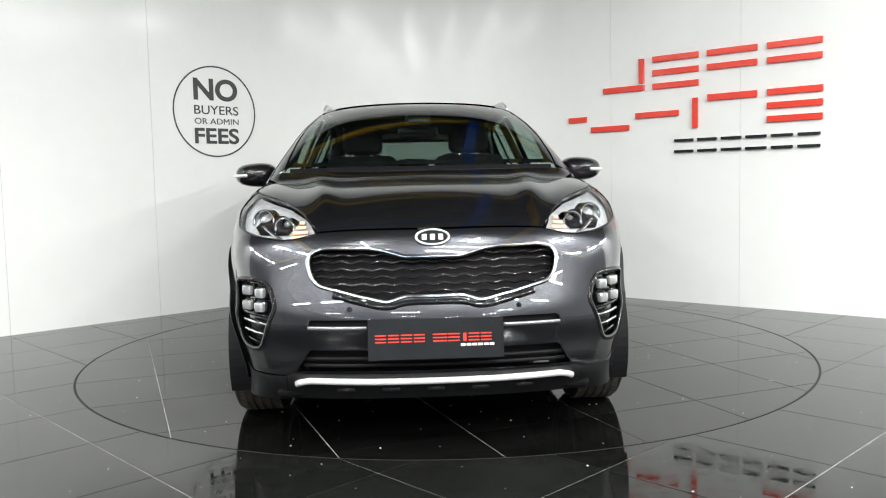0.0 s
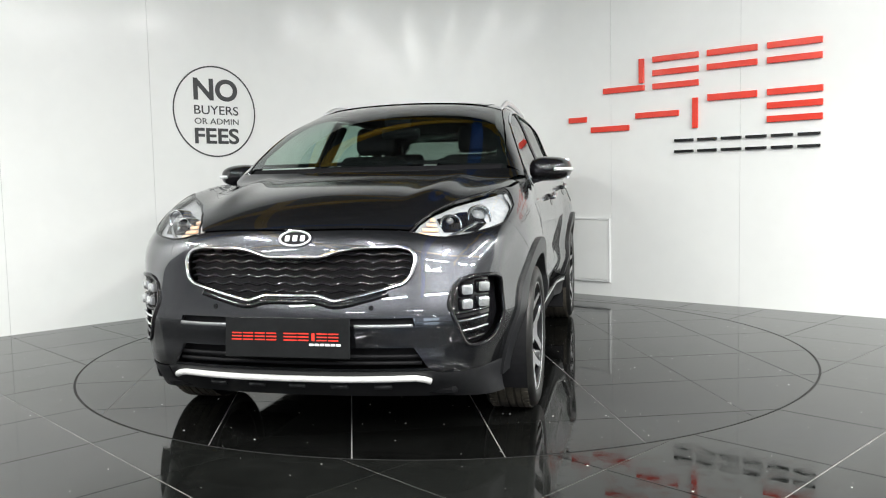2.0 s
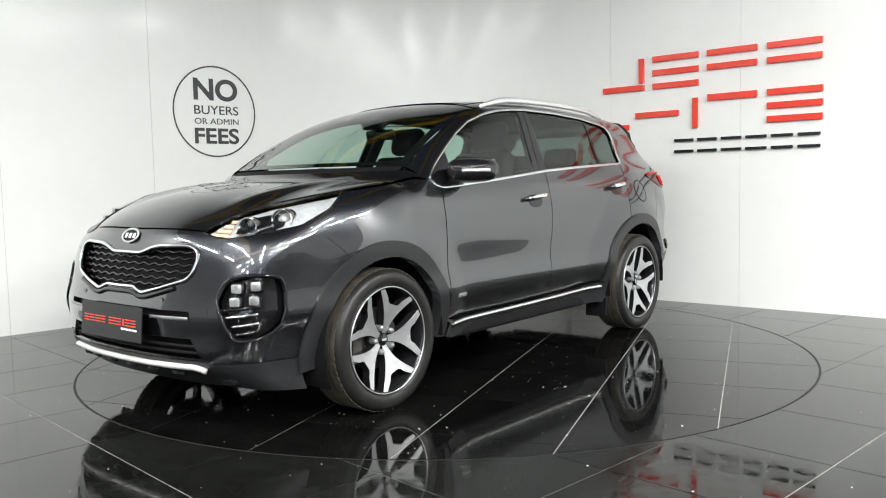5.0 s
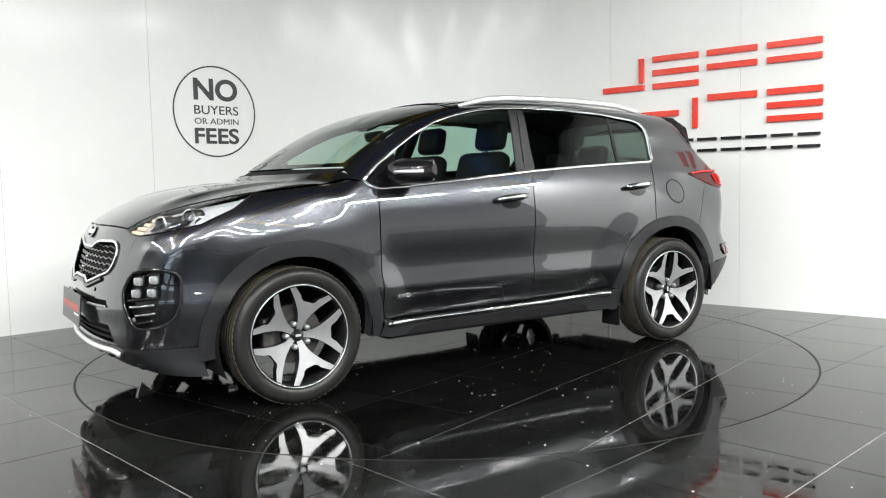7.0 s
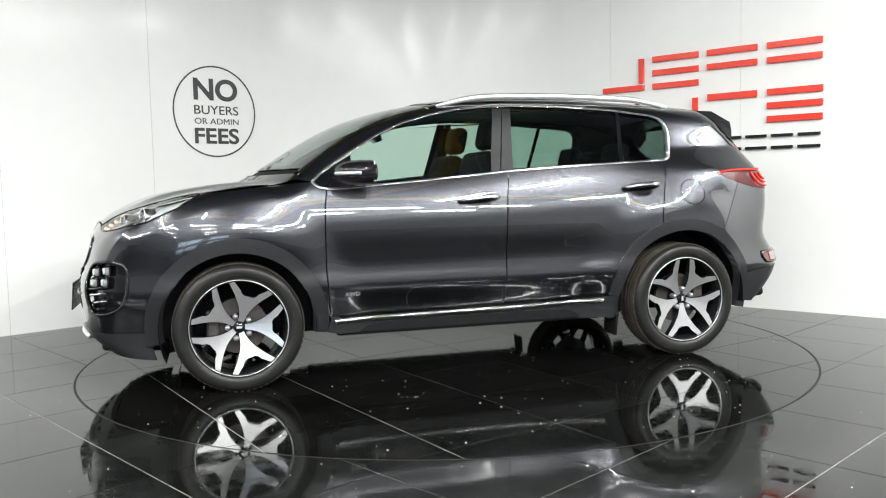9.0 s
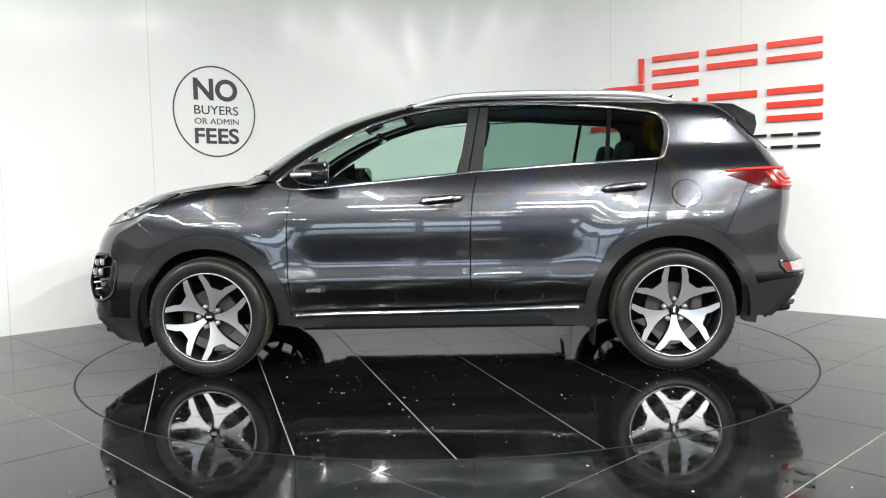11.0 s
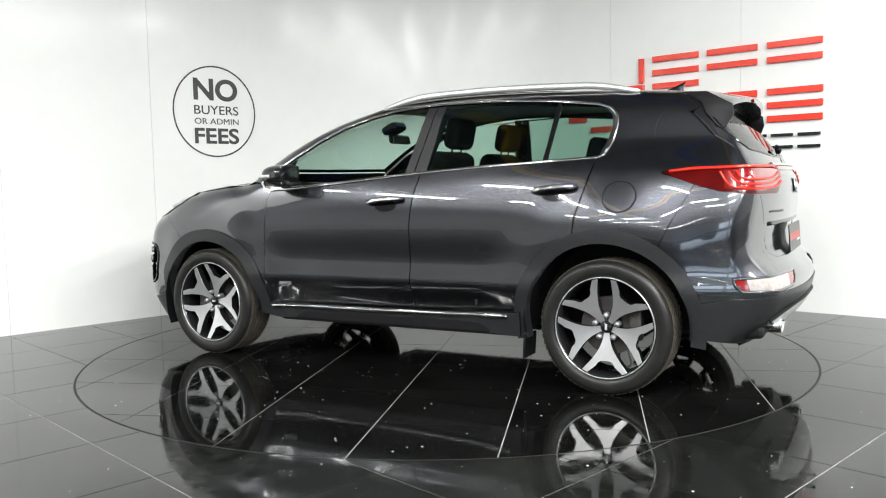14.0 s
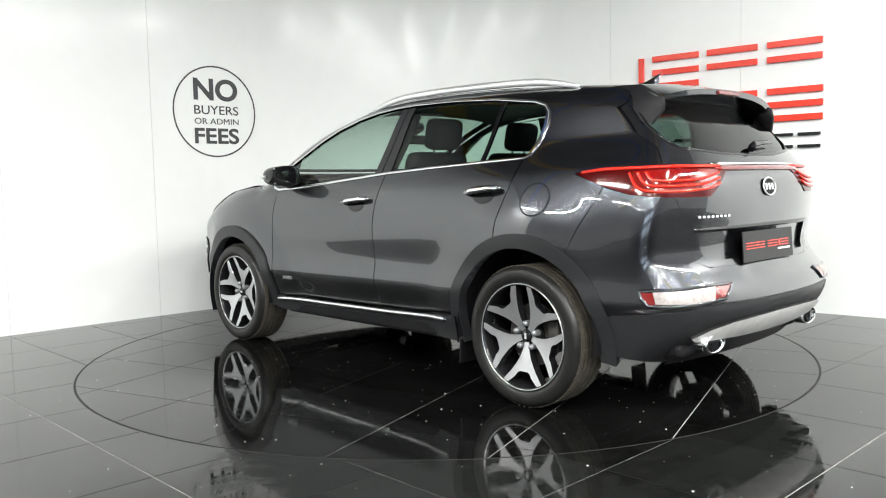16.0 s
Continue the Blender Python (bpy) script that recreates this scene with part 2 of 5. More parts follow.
def tile_mesh(outline, name, height=0.012, hole=None, mat=TILE_BLACK):
    """A tile over an outline; hole is (centre, radius) cut away. Returns a mesh or None."""
    pts = [Vector(p) for p in outline]
    edges = [(k, (k + 1) % len(pts)) for k in range(len(pts))]
    if hole:
        c, r = hole
        start, n = len(pts), 220
        ring = [Vector((c.x + r * math.cos(2 * math.pi * k / n), c.y + r * math.sin(2 * math.pi * k / n))) for k in range(n)]
        pts += ring
        edges += [(start + k, start + (k + 1) % n) for k in range(n)]
    verts, _, faces, *_ = delaunay_2d_cdt(pts, edges, [], 0, 1e-5)
    keep = []
    for f in faces:
        q = sum((verts[i] for i in f), Vector((0, 0))) / len(f)
        inside = all((outline[(k + 1) % len(outline)] - outline[k]).cross(q - outline[k]) > 0 for k in range(len(outline)))
        if inside and (not hole or (q - hole[0]).length > hole[1]):
            keep.append(f)
    if not keep:
        return None
    bm = bmesh.new()
    vs = {}
    for f in keep:
        for i in f:
            if i not in vs:
                vs[i] = bm.verts.new((*verts[i], height))
        bm.faces.new([vs[i] for i in f])
    bmesh.ops.recalc_face_normals(bm, faces=bm.faces)
    for f in bm.faces:
        if f.normal.z < 0:
            f.normal_flip()
    rim = [e for e in bm.edges if e.is_boundary]
    low = bmesh.ops.extrude_edge_only(bm, edges=rim)["geom"]
    bmesh.ops.translate(bm, vec=(0, 0, -0.01), verts=[g for g in low if isinstance(g, bmesh.types.BMVert)])
    me = bpy.data.meshes.new(name)
    bm.to_mesh(me)
    bm.free()
    me.materials.append(mat)
    return me


def convex_clip(outline, centre, radius, n=180):
    """The part of a convex outline inside a circle."""
    out = list(outline)
    for k in range(n):
        a = 2 * math.pi * (k + 0.5) / n
        nrm = Vector((math.cos(a), math.sin(a)))
        lim = radius
        res = []
        for p, q in zip(out, out[1:] + out[:1]):
            dp, dq = (p - centre).dot(nrm) - lim, (q - centre).dot(nrm) - lim
            if dp <= 0:
                res.append(p)
            if (dp < 0 < dq) or (dq < 0 < dp):
                res.append(p + (q - p) * (dp / (dp - dq)))
        out = res
        if len(out) < 3:
            return None
    return out


floor = None
turntable = None


def build_floor():
    """The ground sheet under the tiles with the pit rim; the tiles follow at the end of the file."""
    global floor, turntable
    bm = bmesh.new()
    box(bm, (18.4, 37.2, 0.2), pose(0, -12.6, -0.1025))
    floor = part("floor", bm, GROUT)
    tagged(floor, "polished black tiled floor with pale grout lines", "floor", kind="structure")
    turntable = empty("turntable", Matrix.Translation((TABLE.x, TABLE.y, 0)))
    tagged(turntable, "round turntable set flush in the floor, black polished tiles", "turntable")
    bm = bmesh.new()
    lathe(bm, [(0.0, -0.0022), (TABLE_R - 0.007, -0.0022), (TABLE_R - 0.007, -0.02), (0.0, -0.02)], 180)
    part("deck", bm, GROUT, turntable)
    bm = bmesh.new()
    lathe(bm, [(TABLE_R - 0.008, -0.0015), (TABLE_R + 0.009, -0.0015), (TABLE_R + 0.009, -0.02), (TABLE_R - 0.008, -0.02)], 180, Matrix.Translation((TABLE.x, TABLE.y, 0)), closed=True)
    part("turntable_gap", bm, DARK_GAP, floor, "dark ring-shaped gap round the turntable")


build_floor()


def build_tiles():
    """Tiles of the fixed floor and of the turntable, each one a piece."""
    half = TILE / 2 - 0.0025
    c, s = math.cos(FLOOR_TURN), math.sin(FLOOR_TURN)
    ax, ay = Vector((c, s)), Vector((-s, c))
    whole = tile_mesh([Vector(p) for p in ((-half, -half), (half, -half), (half, half), (-half, half))], "tile", 0.0)
    round_whole = tile_mesh([Vector(p) for p in ((-half, -half), (half, -half), (half, half), (-half, half))], "tile", 0.0, mat=TABLE_BLACK)
    stuff = bmesh.new()
    for i in range(-34, 18):
        for j in range(-34, 18):
            # joints pass 2.43 m before the axis one way and 2.73 m the other way
            centre = ax * (-2.43 + (i + 0.5) * TILE) + ay * (-2.73 + (j + 0.5) * TILE)
            if abs(centre.x) > 9.3 or not -31.2 < centre.y < 6.2:
                continue
            corners = [centre + ax * u * half + ay * v * half for u, v in ((-1, -1), (1, -1), (1, 1), (-1, 1))]
            near = min((p - TABLE).length for p in corners)
            far = max((p - TABLE).length for p in corners)
            if far < TABLE_R + 0.007:
                continue
            m = Matrix.Translation((centre.x, centre.y, 0)) @ Matrix.Rotation(FLOOR_TURN, 4, "Z")
            if near > TABLE_R + 0.9 and not (centre.y > -4.6 and abs(centre.x) < 4.8 and centre.y < 4.2):
                for f in whole.polygons:
                    stuff.faces.new([stuff.verts.new(m @ whole.vertices[k].co) for k in f.vertices])
            elif near > TABLE_R + 0.45:
                shared("tile", whole, floor, m)
            else:
                me = tile_mesh(corners, "tile", 0.0, (TABLE, TABLE_R + 0.007))
                if me:
                    shared("tile", me, floor, Matrix())
    rest = part("tiles_beyond", stuff, TILE_BLACK, floor)
    tagged(rest, kind="stuff")
    turn = math.radians(18.6 + 180)
    ax, ay = Vector((math.cos(turn), math.sin(turn))), Vector((-math.sin(turn), math.cos(turn)))
    for i in range(-5, 5):
        for j in range(-5, 5):
            centre = ax * (-0.02 + (i + 0.5) * TILE) + ay * (0.03 + (j + 0.5) * TILE)
            corners = [centre + ax * u * half + ay * v * half for u, v in ((-1, -1), (1, -1), (1, 1), (-1, 1))]
            if max(p.length for p in corners) < TABLE_R - 0.006:
                shared("tile", round_whole, turntable, Matrix.Translation((centre.x, centre.y, 0)) @ Matrix.Rotation(turn, 4, "Z"))
                continue
            cut = convex_clip(corners, Vector((0, 0)), TABLE_R - 0.006)
            if cut and len(cut) > 2:
                me = tile_mesh(cut, "tile", 0.0, mat=TABLE_BLACK)
                if me:
                    shared("tile", me, turntable, Matrix())


# ------------------------------------------------------------------ car materials
PAINT = material("graphite_metallic_paint", (0.051, 0.053, 0.060), 0.25, metal=0.95, noise_scale=900, noise_amount=0.10, coat=1.0, coat_rough=0.008)
CLADDING = material("dark_grey_cladding_plastic", (0.017, 0.0175, 0.019), 0.36, spec=0.35, noise_scale=40, noise_amount=0.12, bump=0.06, bump_scale=900)
GLOSS_BLACK = material("gloss_black_plastic", (0.006, 0.006, 0.007), 0.08, noise_scale=20, noise_amount=0.1)
MATT_BLACK = material("matt_black_plastic", (0.006, 0.006, 0.007), 0.6, spec=0.15, noise_scale=30, noise_amount=0.2)
CHROME = material("chrome_trim", (0.82, 0.83, 0.84), 0.09, metal=1.0, noise_scale=30, noise_amount=0.03)
SATIN = material("satin_silver_trim", (0.80, 0.81, 0.82), 0.36, metal=0.85, noise_scale=30, noise_amount=0.04)
RUBBER = material("tyre_rubber", (0.011, 0.011, 0.0105), 0.36, spec=0.3, noise_scale=14, noise_amount=0.25, bump=0.15, bump_scale=400)
TREAD = material("dusty_tyre_tread", (0.050, 0.043, 0.032), 0.8, noise_scale=18, noise_amount=0.35, bump=0.2, bump_scale=300)
MACHINED = material("machined_alloy", (0.60, 0.605, 0.62), 0.30, metal=0.88, noise_scale=60, noise_amount=0.04)
RIM_BLACK = material("gloss_black_alloy", (0.011, 0.011, 0.012), 0.2, noise_scale=20, noise_amount=0.15)
BRAKE = material("cast_brake_metal", (0.07, 0.066, 0.062), 0.5, metal=0.6, noise_scale=20, noise_amount=0.3)
SEAT_DARK = material("black_seat_leather", (0.006, 0.006, 0.007), 0.75, spec=0.10, noise_scale=30, noise_amount=0.2, bump=0.1, bump_scale=250)
LAMP_RED = material("red_lamp_lens", (0.15, 0.004, 0.003), 0.10, noise_scale=12, noise_amount=0.15, coat=1.0)
LAMP_GLOW = material("red_lamp_light_guide", (0.42, 0.008, 0.004), 0.2, noise_scale=12, noise_amount=0.08, emit=(1.0, 0.06, 0.03), emit_strength=0.16)
LAMP_DEEP = material("deep_red_lamp_lens", (0.06, 0.002, 0.002), 0.10, noise_scale=12, noise_amount=0.2, spec=0.4)
LAMP_CLEAR = material("clear_ribbed_lamp_lens", (0.30, 0.27, 0.26), 0.22, noise_scale=60, noise_amount=0.2, bump=0.3, bump_scale=120)
LAMP_AMBER = material("lit_amber_reflector", (0.92, 0.62, 0.42), 0.3, noise_scale=50, noise_amount=0.2, emit=(1.0, 0.50, 0.25), emit_strength=0.22)
LED_WHITE = material("led_cube_lens", (0.40, 0.41, 0.42), 0.15, metal=0.65, noise_scale=60, noise_amount=0.2, coat=1.0)
LAMP_SILVER = material("silver_lamp_bowl", (0.56, 0.57, 0.58), 0.20, metal=0.3, noise_scale=40, noise_amount=0.15, bump=0.4, bump_scale=60)
SKID = material("matt_silver_skid_paint", (0.60, 0.60, 0.59), 0.42, metal=0.25, noise_scale=25, noise_amount=0.08)
DARK_SATIN = material("dark_satin_trim", (0.30, 0.31, 0.32), 0.35, metal=0.7, noise_scale=30, noise_amount=0.05)
PLATE_BLACK = material("black_dealer_plate", (0.010, 0.0105, 0.011), 0.25, spec=0.18, noise_scale=12, noise_amount=0.15)
PLATE_RED = material("red_plate_print", (0.75, 0.03, 0.015), 0.4, noise_scale=12, noise_amount=0.05)
PLATE_WHITE = material("white_plate_print", (0.75, 0.75, 0.75), 0.4, noise_scale=12, noise_amount=0.05)


def pane_material(name, tint, base=0.06, fall=4.5):
    """Thin tinted glazing: tinted see-through with a gloss that grows at a glance."""
    m = bpy.data.materials.new(name)
    m.use_nodes = True
    nt = m.node_tree
    nt.nodes.remove(nt.nodes["Principled BSDF"])
    out = nt.nodes["Material Output"]
    see, gloss, mix, lw, power, scale = (nt.nodes.new("ShaderNode" + k) for k in ("BsdfTransparent", "BsdfGlossy", "MixShader", "LayerWeight", "Math", "Math"))
    see.inputs["Color"].default_value = (*tint, 1)
    gloss.inputs["Roughness"].default_value = 0.01
    lw.inputs["Blend"].default_value = 0.5
    power.operation, scale.operation = "POWER", "MULTIPLY_ADD"
    power.inputs[1].default_value = fall
    scale.inputs[1].default_value, scale.inputs[2].default_value = 0.9, base
    nt.links.new(lw.outputs["Facing"], power.inputs[0])
    nt.links.new(power.outputs[0], scale.inputs[0])
    nt.links.new(scale.outputs[0], mix.inputs[0])
    nt.links.new(see.outputs[0], mix.inputs[1])
    nt.links.new(gloss.outputs[0], mix.inputs[2])
    nt.links.new(mix.outputs[0], out.inputs["Surface"])
    return m


GLASS_CLEAR = pane_material("green_tinted_glass", (0.76, 0.90, 0.83), 0.09)
GLASS_SCREEN = pane_material("windscreen_glass", (0.72, 0.86, 0.79), 0.12, 2.8)
GLASS_DARK = pane_material("privacy_glass", (0.50, 0.66, 0.59), 0.07)
GLASS_REAR = pane_material("dark_rear_glass", (0.20, 0.25, 0.23), 0.08)
GLASS_LAMP = pane_material("clear_lamp_cover", (0.95, 0.96, 0.97), 0.05)


# ------------------------------------------------------------------ car body shape
def smooth_curve(pairs, sigma):
    """A table through the pairs, softened over sigma metres."""
    xs, ys = zip(*sorted(pairs))
    grid = np.linspace(xs[0] - 0.3, xs[-1] + 0.3, 1600)
    step = grid[1] - grid[0]
    ax, ay = np.array(xs), np.array(ys)
    slope = np.gradient(ay, ax)
    k = np.clip(np.searchsorted(ax, grid) - 1, 0, len(ax) - 2)
    h = ax[k + 1] - ax[k]
    u = np.clip((grid - ax[k]) / h, 0, 1)
    val = ((2 * u ** 3 - 3 * u ** 2 + 1) * ay[k] + (u ** 3 - 2 * u ** 2 + u) * h * slope[k]
           + (3 * u ** 2 - 2 * u ** 3) * ay[k + 1] + (u ** 3 - u ** 2) * h * slope[k + 1])
    lo, hi = (ys[1] - ys[0]) / (xs[1] - xs[0]), (ys[-1] - ys[-2]) / (xs[-1] - xs[-2])
    val = np.where(grid < xs[0], ys[0] + (grid - xs[0]) * lo, val)
    val = np.where(grid > xs[-1], ys[-1] + (grid - xs[-1]) * hi, val)
    n = int(3 * sigma / step)
    ker = np.exp(-0.5 * (np.arange(-n, n + 1) * step / sigma) ** 2)
    ker /= ker.sum()
    val = np.convolve(np.pad(val, n, mode="edge"), ker, mode="valid")
    return lambda q: np.interp(q, grid, val)


TOP = smooth_curve([(2.35, 0.80), (2.20, 0.885), (2.08, 0.950), (1.95, 1.010), (1.80, 1.057), (1.60, 1.095), (1.40, 1.117), (1.29, 1.126), (1.22, 1.163),
                    (1.107, 1.233), (0.903, 1.360), (0.704, 1.462), (0.507, 1.530), (0.351, 1.568), (0.197, 1.592), (0.0, 1.608),
                    (-0.4, 1.617), (-0.8, 1.609), (-1.2, 1.590), (-1.6, 1.560), (-1.95, 1.52), (-2.3, 1.46)], 0.03)
WIDTH = smooth_curve([(0.15, 0.83), (0.28, 0.828), (0.36, 0.848), (0.44, 0.870), (0.52, 0.8925), (0.548, 0.8965), (0.575, 0.8935), (0.63, 0.8865), (0.70, 0.8895), (0.78, 0.8965),
                      (0.86, 0.8975), (0.93, 0.8895), (1.00, 0.8735), (1.07, 0.8505), (1.12, 0.829), (1.16, 0.8105), (1.3, 0.746), (1.45, 0.682), (1.53, 0.643), (1.58, 0.612), (1.63, 0.565), (1.7, 0.46)], 0.011)
TAPER = smooth_curve([(2.35, 0.66), (2.2, 0.76), (2.05, 0.865), (1.9, 0.918), (1.75, 0.957), (1.55, 0.986), (1.335, 1.0), (1.1, 1.0), (0.8, 0.99), (0, 0.985),
                      (-0.8, 0.99), (-1.1, 1.0), (-1.335, 1.008), (-1.6, 0.99), (-1.85, 0.955), (-2.0, 0.915), (-2.15, 0.84), (-2.3, 0.74)], 0.07)
NOSE = smooth_curve([(0.15, 2.0), (0.22, 2.08), (0.28, 2.15), (0.33, 2.19), (0.45, 2.20), (0.55, 2.208), (0.62, 2.19), (0.75, 2.15), (0.83, 2.13), (0.90, 2.11),
                     (0.96, 2.06), (1.02, 1.96), (1.1, 1.8)], 0.025)
TAIL = smooth_curve([(0.2, -1.95), (0.3, -2.05), (0.36, -2.12), (0.45, -2.19), (0.60, -2.2), (0.66, -2.15), (0.7, -2.118), (0.85, -2.112), (0.95, -2.125), (1.05, -2.122), (1.10, -2.108),
                     (1.16, -2.062), (1.25, -1.995), (1.35, -1.915), (1.45, -1.825), (1.55, -1.73), (1.65, -1.62)], 0.02)


def smooth_max(a, b, k):
    h = np.clip(0.5 + 0.5 * (a - b) / k, 0, 1)
    return b * (1 - h) + a * h + k * h * (1 - h)


def step01(q, a, b):
    u = np.clip((q - a) / (b - a), 0, 1)
    return u * u * (3 - 2 * u)


def body(x, y, z):
    """Signed field of the car's outer skin: negative inside."""
    y = np.abs(y)
    back = step01(x, -0.9, 0.3)
    xs = x + 0.40 * y * y * back
    slope = (TOP(xs + 0.01) - TOP(xs - 0.01)) / 0.02
    crown = (0.05 * y ** 2 + 0.45 * y ** 6) * step01(-xs, -1.1, -0.4) + 0.05 * y ** 2 * step01(xs, 1.2, 1.4)
    # two raised lines along the bonnet
    ridge = 0.017 * np.exp(-((y - 0.52 + 0.10 * (xs - 1.3)) / 0.065) ** 2) * step01(xs, 1.22, 1.4) * step01(-xs, -2.02, -1.8)
    ridge = ridge + 0.024 * np.exp(-((y - 0.77) / 0.12) ** 2) * step01(xs, 1.3, 1.5) * step01(-xs, -2.1, -1.9)
    top = (z - TOP(xs) + crown - ridge) / np.sqrt(1 + slope ** 2)
    cab = 1 - 0.075 * step01(-x, 0.7, 1.9) * step01(z, 1.12, 1.3)
    # tucked-in lower doors between the arches and a soft shoulder over each wheel
    mid = step01(x, -0.95, -0.55) * step01(-x, -0.95, -0.55)
    tuck = 0.007 * mid * np.exp(-((z - 0.64) / 0.12) ** 2) + 0.022 * mid * (1 - step01(z, 0.37, 0.535))
    hip = 0
    for cx, reach in ((1.335, 0.70), (-1.33, 0.74)):
        d = np.sqrt((x - cx) ** 2 + (z - 0.35) ** 2)
        hip = hip + 0.024 * (1 - step01(d, 0.47, reach)) * (1 - 0.8 * step01(np.abs(x), 1.60, 1.92))
    side = y - WIDTH(z) * TAPER(x) * cab + tuck - hip
    front = (x - NOSE(z) + 0.155 * (y / 0.8) ** 2.6) * 0.93
    ts = (TAIL(z + 0.01) - TAIL(z - 0.01)) / 0.02
    rear = (TAIL(z) + 0.12 * (y / 0.8) ** 2.5 - x) / np.sqrt(1 + ts ** 2)
    f = smooth_max(side, top, 0.075)
    f = smooth_max(f, front, 0.09)
    return smooth_max(f, rear, 0.07)


R2 = math.sqrt(0.5)
VIEWS = {  # axes of each projection: along a, along b, outward, start and end depth
    "side": ((1, 0, 0), (0, 0, 1), (0, 1, 0), 0.0, 1.2),
    "top": ((1, 0, 0), (0, 1, 0), (0, 0, 1), 0.5, 1.9),
    "front": ((0, 1, 0), (0, 0, 1), (1, 0, 0), 0.6, 2.6),
    "rear": ((0, 1, 0), (0, 0, 1), (-1, 0, 0), 0.6, 2.6),
    "front_corner": ((-R2, R2, 0), (0, 0, 1), (R2, R2, 0), 0.8, 2.6),
    "rear_corner": ((R2, R2, 0), (0, 0, 1), (-R2, R2, 0), 0.8, 2.6),
}


def project(view, ab, offset=0.0):
    """Points of the skin over 2D places of a projection, with their normals."""
    a, b, o, lo, hi = VIEWS[view]
    ab = np.asarray(ab, float).reshape(-1, 2)
    base = ab[:, :1] * np.array(a) + ab[:, 1:] * np.array(b)
    o = np.array(o)
    lo, hi = np.full(len(ab), lo), np.full(len(ab), hi)
    for _ in range(40):
        mid = (lo + hi) / 2
        p = base + mid[:, None] * o
        out = body(p[:, 0], p[:, 1], p[:, 2]) > 0
        hi, lo = np.where(out, mid, hi), np.where(out, lo, mid)
    p = base + ((lo + hi) / 2)[:, None] * o
    n = np.zeros_like(p)
    for k in range(3):
        d = np.zeros(3)
        d[k] = 0.004
        q, r = p + d, p - d
        n[:, k] = body(q[:, 0], q[:, 1], q[:, 2]) - body(r[:, 0], r[:, 1], r[:, 2])
    n /= np.linalg.norm(n, axis=1)[:, None] + 1e-9
    return p + n * offset, n


def inside(poly, pts):
    poly, pts = np.asarray(poly), np.asarray(pts)
    hit = np.zeros(len(pts), bool)
    x, y = pts[:, 0], pts[:, 1]
    for (x0, y0), (x1, y1) in zip(poly, np.roll(poly, -1, 0)):
        cond = (y0 > y) != (y1 > y)
        with np.errstate(divide="ignore", invalid="ignore"):
            hit ^= cond & (x < (x1 - x0) * (y - y0) / (y1 - y0) + x0)
    return hit


def resample(poly, step, closed=True):
    out = []
    pts = [np.array(p, float) for p in poly]
    for p, q in zip(pts, pts[1:] + (pts[:1] if closed else [])):
        n = max(1, int(np.linalg.norm(q - p) / step))
        out += [p + (q - p) * k / n for k in range(n)]
    if not closed:
        out.append(pts[-1])
    return out


def rounded(poly, rounds=2, closed=True):
    """Chaikin corner cutting."""
    pts = [np.array(p, float) for p in poly]
    for _ in range(rounds):
        out = []
        pairs = list(zip(pts, pts[1:] + pts[:1])) if closed else list(zip(pts, pts[1:]))
        for p, q in pairs:
            out += [p * 0.75 + q * 0.25, p * 0.25 + q * 0.75]
        if not closed:
            out = [pts[0]] + out + [pts[-1]]
        pts = out
    return pts


def triangulate(outline, holes, step):
    loops = [resample(outline, step)] + [resample(h, step) for h in holes]
    pts, edges = [], []
    for loop in loops:
        s = len(pts)
        pts += [Vector(p) for p in loop]
        edges += [(s + k, s + (k + 1) % len(loop)) for k in range(len(loop))]
    arr = np.array([tuple(p) for p in pts])
    lo, hi = arr.min(0), arr.max(0)
    gx, gy = np.meshgrid(np.arange(lo[0] + step / 2, hi[0], step), np.arange(lo[1] + step / 2, hi[1], step))
    grid = np.stack([gx.ravel(), gy.ravel()], 1)
    ok = inside(loops[0], grid)
    for h in loops[1:]:
        ok &= ~inside(h, grid)
    grid = grid[ok]
    if len(grid):
        near = np.array([np.min(np.sum((arr - g) ** 2, 1)) for g in grid])
        grid = grid[near > (0.45 * step) ** 2]
    verts, _, faces, *_ = delaunay_2d_cdt(pts + [Vector(g) for g in grid], edges, [], 0, 1e-6)
    verts = np.array([tuple(v) for v in verts])
    tri = np.array([f for f in faces if len(f) == 3])
    mid = verts[tri].mean(1)
    ok = inside(loops[0], mid)
    for h in loops[1:]:
        ok &= ~inside(h, mid)
    return verts, tri[ok]


